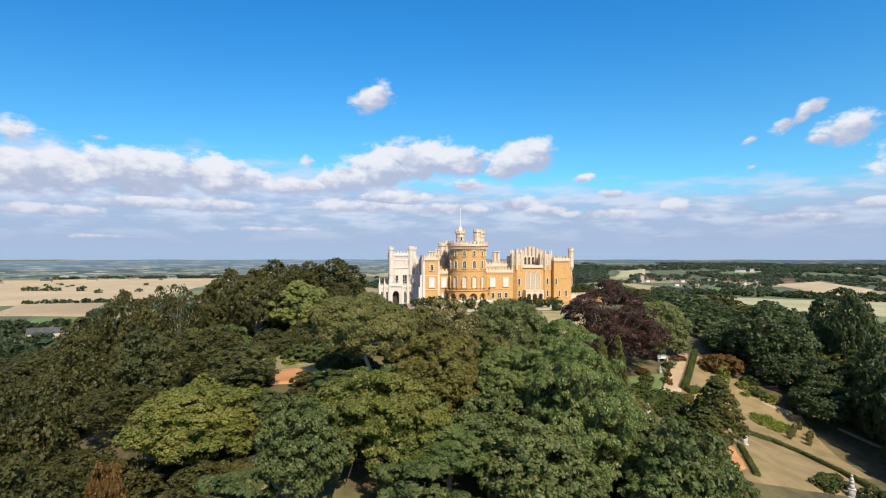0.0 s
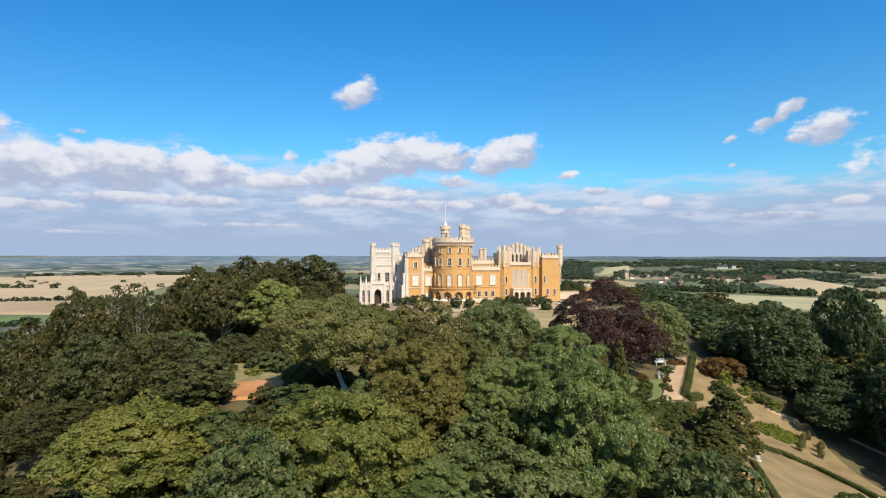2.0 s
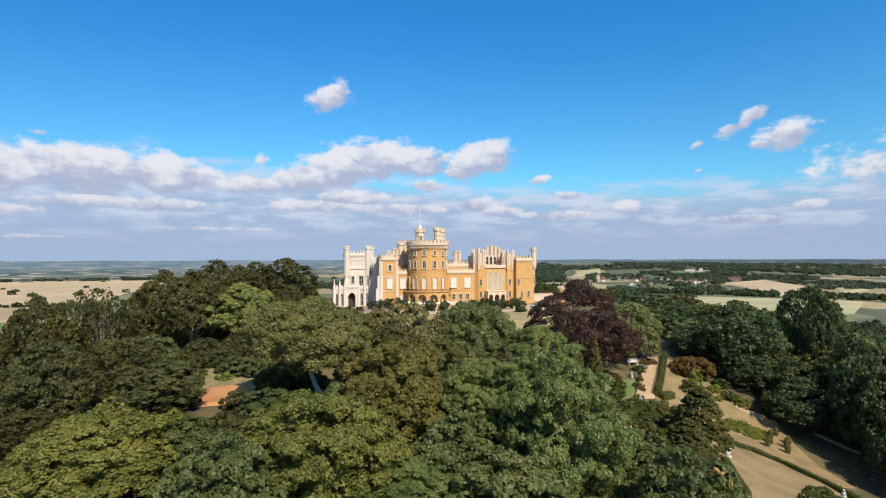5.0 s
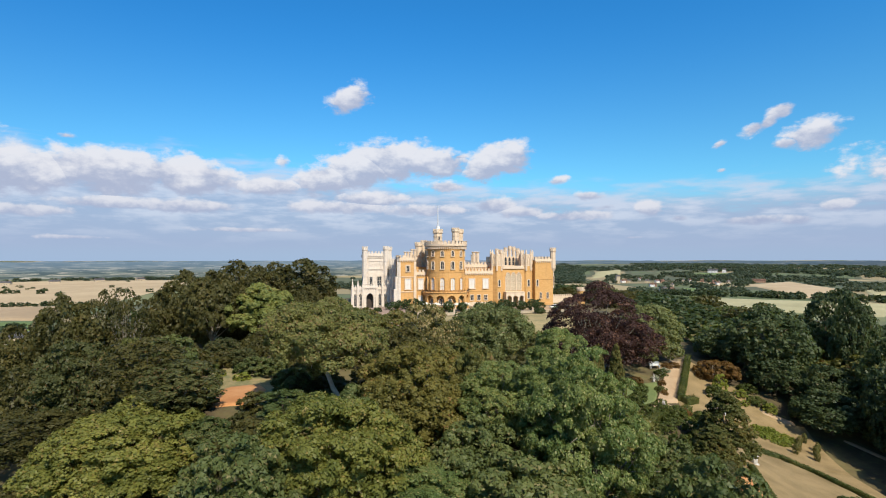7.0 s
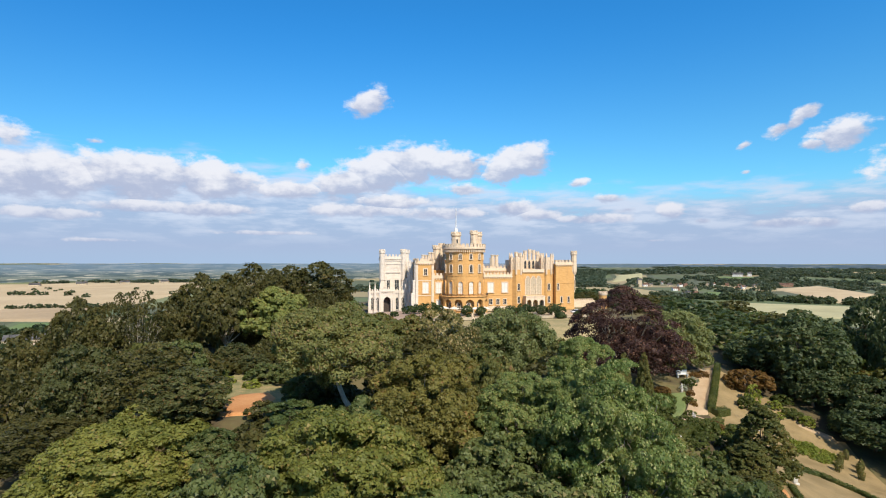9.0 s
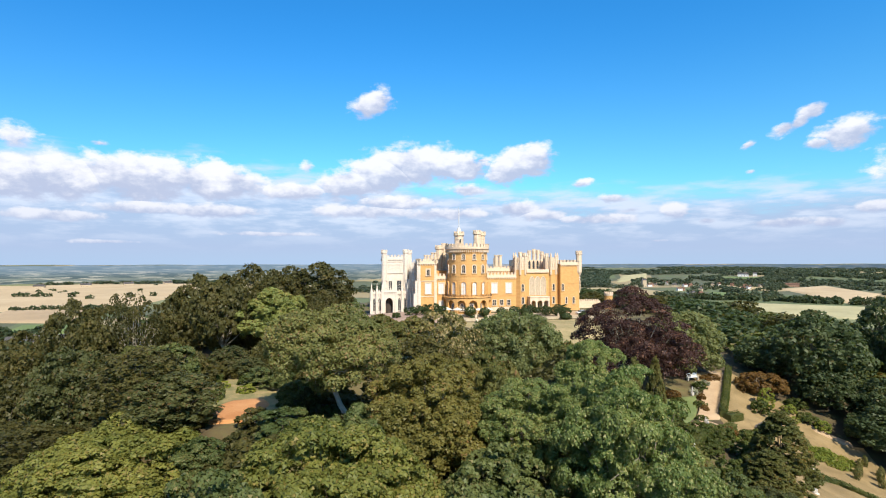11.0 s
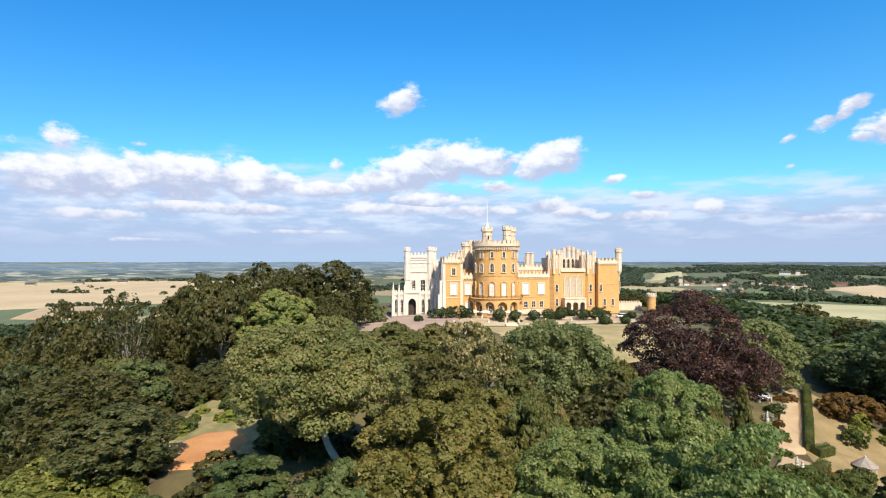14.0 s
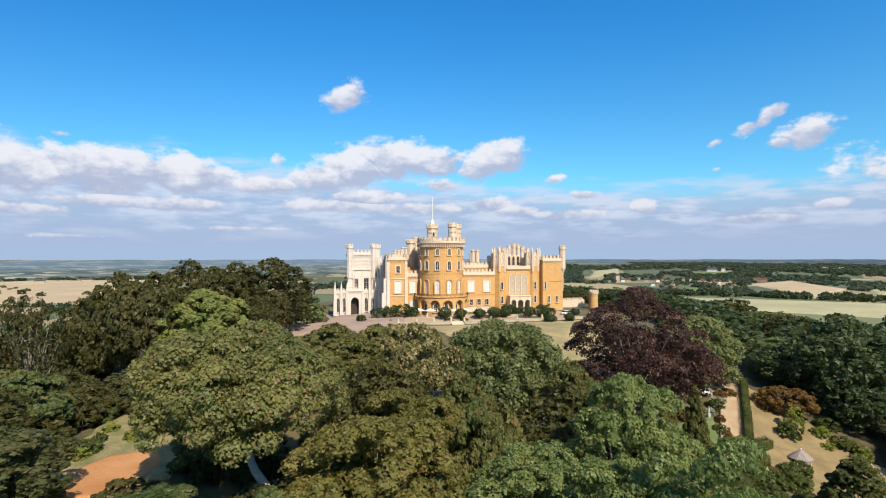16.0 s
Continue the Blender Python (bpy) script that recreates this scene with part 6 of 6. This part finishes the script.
def scatter(name, pts, label, category="woods", size=(4.5, 7.5), models=None, tall=(0.75, 1.05), mat="far"):
    """One mesh of many far crowns."""
    out = []
    for x, y in pts:
        R = FAR.uniform(*size)
        H = R * FAR.uniform(*tall)
        m = models[int(FAR.integers(3))] if models else MODELS[int(FAR.integers(3))] if math.hypot(x, y) < 700 else LIGHT[int(FAR.integers(2))]
        a = FAR.uniform(0, 6.28)
        q = np.stack([m[:, 0] * math.cos(a) - m[:, 1] * math.sin(a), m[:, 0] * math.sin(a) + m[:, 1] * math.cos(a), m[:, 2]], 1)
        out.append(q * (R, R, H) + (x, y, ground_z(x, y) + H * 0.6))
    v = np.concatenate(out)
    ob = new(name, mesh_from(name, v, np.arange(len(v)).reshape(-1, 3), LEAF[mat]))
    return tagged(ob, label, category, kind="stuff")


def strewn(n, x0, x1, y0, y1, keep=lambda x, y: True):
    got = []
    for x, y in zip(FAR.uniform(x0, x1, n), FAR.uniform(y0, y1, n)):
        if keep(x, y):
            got.append((x, y))
    return got


def lined(n, *pts):
    got = []
    for a, b in zip(pts, pts[1:]):
        for t in np.linspace(0, 1, n):
            got.append((a[0] + (b[0] - a[0]) * t + FAR.normal(0, 1.5), a[1] + (b[1] - a[1]) * t + FAR.normal(0, 1.5)))
    return got


def inside(x, y, c):
    r = False
    for (ax, ay), (bx, by) in zip(c, c[1:] + c[:1]):
        if (ay > y) != (by > y) and x < (bx - ax) * (y - ay) / (by - ay) + ax:
            r = not r
    return r


OPEN = [[(-600, 640), (-420, 745), (-560, 1500), (-1250, 1250)], [(-500, 575), (-385, 570), (-455, 715), (-560, 690)], [(-395, 480), (-330, 500), (-375, 566), (-430, 556)],
        [(268, 722), (500, 548), (640, 682), (322, 872)], [(698, 1121), (576, 760), (778, 946), (897, 1253)], [(472, 1462), (644, 1673), (749, 1941), (619, 1844)],
        [(448, 931), (456, 867), (555, 1006), (507, 1019)], [(748, 1553), (879, 1473), (967, 1617), (907, 1671)]]


HAMLETS = [(512, 1255), (584, 1357), (500, 1075), (460, 970), (567, 1242), (648, 1125), (700, 1192), (665, 1265), (792, 1205)]


def free(x, y):
    if any(math.hypot(x - a * 0.98, y - b * 0.98) < 34 for a, b in HAMLETS) or math.hypot(x - 940, y - 1645) < 70:
        return False
    return not any(inside(x, y, c) for c in OPEN)


def patchy(scale, cut, off=0.0):
    return lambda x, y: free(x, y) and noise.noise((x / scale + off, y / scale, 0.3)) > cut


for i, (mat, label) in enumerate((("deep", "dark green woodland on the castle hill"), ("wood", "deep green woodland on the castle hill"), ("dark", "mid green woodland on the castle hill"))):
    scatter("hill_wood", [p for k, p in enumerate(beyond) if p[0] > -0.66 * p[1] and (k * 7 % 10 < 5, 5 <= k * 7 % 10 < 8, k * 7 % 10 >= 8)[i]], label, size=(5.4, 8.2), models=BELT, tall=(0.55, 0.78), mat=mat)
scatter("hill_wood", [p for p in beyond if p[0] <= -0.66 * p[1]], "low dark wood on the falling slope", size=(5, 7.5), models=BELT, tall=(0.36, 0.55), mat="wood")
scatter("hill_wood", strewn(620, 60, 520, 300, 640, lambda x, y: free(x, y) and x > (y - 330) * 0.25 and math.hypot(x, y) < 590), "dense dark wood filling the valley below the hill", size=(5, 8))
scatter("hill_wood", strewn(420, -430, -120, 250, 480, lambda x, y: free(x, y) and not (-345 < x < -285 and 405 < y < 450)), "dense dark wood at the foot of the hill", size=(5, 8))
scatter("hedgerow", lined(26, (-560, 700), (-440, 735), (-385, 572)) + lined(16, (-380, 570), (-320, 498)), "bushy hedgerow between the fields", "hedge", (2.5, 4.5))
scatter("field_trees", [(-640, 930), (-575, 880), (-520, 900), (-500, 930), (-470, 950), (-690, 1010), (-450, 1010), (-620, 1100)] + lined(6, (-760, 960), (-700, 950)), "single dark trees standing in the wheat", "trees", (3.5, 6.5))
WHEAT = [(-600, 640), (-420, 745), (-560, 1500), (-1250, 1250)]
scatter("field_trees", strewn(70, -1150, -430, 700, 1400, lambda x, y: inside(x, y, WHEAT) and noise.noise((x / 90, y / 200, 4.0)) > 0.18), "dark hedgerow trees between the wheat strips", "trees", (2.6, 5.0))
scatter("far_wood", strewn(420, -1250, -700, 800, 1150, lambda x, y: free(x, y) and x < -0.62 * y - 120), "dark wood beside the wheat field", size=(7, 11))
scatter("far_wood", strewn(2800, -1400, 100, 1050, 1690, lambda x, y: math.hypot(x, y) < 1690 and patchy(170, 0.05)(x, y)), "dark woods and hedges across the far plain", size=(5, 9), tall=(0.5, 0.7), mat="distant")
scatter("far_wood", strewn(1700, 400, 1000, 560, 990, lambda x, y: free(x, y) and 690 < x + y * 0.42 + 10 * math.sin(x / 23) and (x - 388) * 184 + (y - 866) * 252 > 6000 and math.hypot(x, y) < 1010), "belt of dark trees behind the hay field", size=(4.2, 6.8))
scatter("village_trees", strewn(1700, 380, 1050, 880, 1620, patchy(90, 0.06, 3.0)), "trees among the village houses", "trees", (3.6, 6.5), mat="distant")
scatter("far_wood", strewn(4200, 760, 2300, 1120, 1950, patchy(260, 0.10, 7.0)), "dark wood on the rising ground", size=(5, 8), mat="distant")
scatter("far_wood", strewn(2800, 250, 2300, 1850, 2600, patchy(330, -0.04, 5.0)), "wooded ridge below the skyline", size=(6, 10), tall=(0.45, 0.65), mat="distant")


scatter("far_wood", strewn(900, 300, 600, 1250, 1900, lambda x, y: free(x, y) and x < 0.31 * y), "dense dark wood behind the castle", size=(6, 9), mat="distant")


def house(x, y, turn, L, D, H, wall_mat, roof_mat, label, name="house"):
    root = thing(name, pose(x, y, ground_z(x, y), 0, 0, turn), label, "house", "village houses")
    bm = bmesh.new()
    box(bm, -L / 2, L / 2, -D / 2, D / 2, -2, H)
    for s in (-1, 1):
        v = [bm.verts.new(p) for p in ((s * L / 2, -D / 2, H), (s * L / 2, D / 2, H), (s * L / 2, 0, H + D * 0.42))]
        bm.faces.new(v)
    part("wall", bm, wall_mat, root)
    bm = bmesh.new()
    e = 0.4
    v = [bm.verts.new(p) for p in ((-L / 2 - e, -D / 2 - e, H - 0.2), (L / 2 + e, -D / 2 - e, H - 0.2), (L / 2 + e, 0, H + D * 0.44), (-L / 2 - e, 0, H + D * 0.44), (-L / 2 - e, D / 2 + e, H - 0.2), (L / 2 + e, D / 2 + e, H - 0.2))]
    bm.faces.new((v[0], v[1], v[2], v[3]))
    bm.faces.new((v[3], v[2], v[5], v[4]))
    bmesh.ops.solidify(bm, geom=bm.faces[:], thickness=0.2)
    roof_ob = part("roof", bm, roof_mat, root)
    bm = bmesh.new()
    box(bm, L * 0.3 - 0.5, L * 0.3 + 0.5, -0.5, 0.5, H, H + D * 0.44 + 1.4)
    part("chimney", bm, BRICKWALL, roof_ob)
    n = max(2, int(L / 4))
    for i in range(n):
        for z in ([1.0, 3.8] if H > 5 else [1.0]):
            bm = bmesh.new()
            u = -L / 2 + L * (i + 0.5) / n
            box(bm, u - 0.55, u + 0.55, -D / 2 - 0.06, -D / 2 + 0.1, z, z + 1.4)
            part("window", bm, SHADED_GLASS, root)
    return root


house(-312, 424, 28, 36, 9, 4.6, RUBBLE, ROOFTILE, "long stone farm range with a slate roof below the hill", "farmhouse")
house(-285, 436, 118, 14, 8, 5.2, RUBBLE, REDTILE, "stone farm cottage with a red tiled roof", "farmhouse")
house(945, 1672, -30, 30, 12, 7, WHITE, ROOFTILE, "pale country house on a far rise", "country_house")
house(980, 1668, -30, 11, 10, 9, WHITE, ROOFTILE, "pale square wing of the far country house", "country_house")
house(794, 1212, -32, 26, 9, 5, BRICKWALL, REDTILE, "long pinkish brick farmhouse by the wheat field", "farmhouse")
house(470, 1245, 0, 9, 9, 16, RUBBLE, ROOFTILE, "pale stone church tower in the trees", "church_tower")
VILLAGE = np.random.default_rng(19)
for i in range(24):
    x, y = HAMLETS[i % 8][0] + VILLAGE.uniform(-24, 24), HAMLETS[i % 8][1] + VILLAGE.uniform(-16, 20)
    pale = i % 3
    house(x, y, VILLAGE.uniform(-40, 60), VILLAGE.uniform(7, 12), 6.5, 4.4, (RUBBLE, WHITE, BRICKWALL)[pale], (ROOFTILE, REDTILE, REDTILE)[pale],
          ("stone village house with a slate roof", "white village cottage with a red tiled roof", "brick village house with a red tiled roof")[pale])
for i in range(5):
    house(-1000 + i * 70, 1180 + i * 55, 15 * i, 22, 10, 5, RUBBLE, ROOFTILE, "pale low farm building on the far plain", "barn")

# the far plain and hills at the edge of sight, a plain matt backdrop with painted haze
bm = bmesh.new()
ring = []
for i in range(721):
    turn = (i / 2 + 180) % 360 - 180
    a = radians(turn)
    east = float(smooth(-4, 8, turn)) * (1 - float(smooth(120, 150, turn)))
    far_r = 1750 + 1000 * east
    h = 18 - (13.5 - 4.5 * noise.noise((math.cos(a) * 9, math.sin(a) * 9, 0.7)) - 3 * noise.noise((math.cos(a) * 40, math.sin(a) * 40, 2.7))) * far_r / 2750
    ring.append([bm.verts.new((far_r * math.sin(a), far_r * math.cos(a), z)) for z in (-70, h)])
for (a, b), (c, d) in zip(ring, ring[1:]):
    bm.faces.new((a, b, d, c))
HAZED_PLAIN, N = surface("hazed_far_plain")
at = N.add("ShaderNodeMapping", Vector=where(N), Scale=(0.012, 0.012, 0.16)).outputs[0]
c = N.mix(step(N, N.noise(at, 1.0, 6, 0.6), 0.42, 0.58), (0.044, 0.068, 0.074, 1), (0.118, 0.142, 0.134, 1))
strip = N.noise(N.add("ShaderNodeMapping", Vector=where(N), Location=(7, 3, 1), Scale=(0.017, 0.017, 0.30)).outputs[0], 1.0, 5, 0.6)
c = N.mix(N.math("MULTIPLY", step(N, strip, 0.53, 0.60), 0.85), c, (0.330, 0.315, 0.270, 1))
# aerial haze put into the colour: it turns blue with height
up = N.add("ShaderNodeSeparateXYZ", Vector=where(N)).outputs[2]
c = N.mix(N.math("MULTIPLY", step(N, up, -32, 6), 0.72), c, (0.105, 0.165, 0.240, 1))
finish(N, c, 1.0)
hills = part("backdrop", bm, HAZED_PLAIN, None)
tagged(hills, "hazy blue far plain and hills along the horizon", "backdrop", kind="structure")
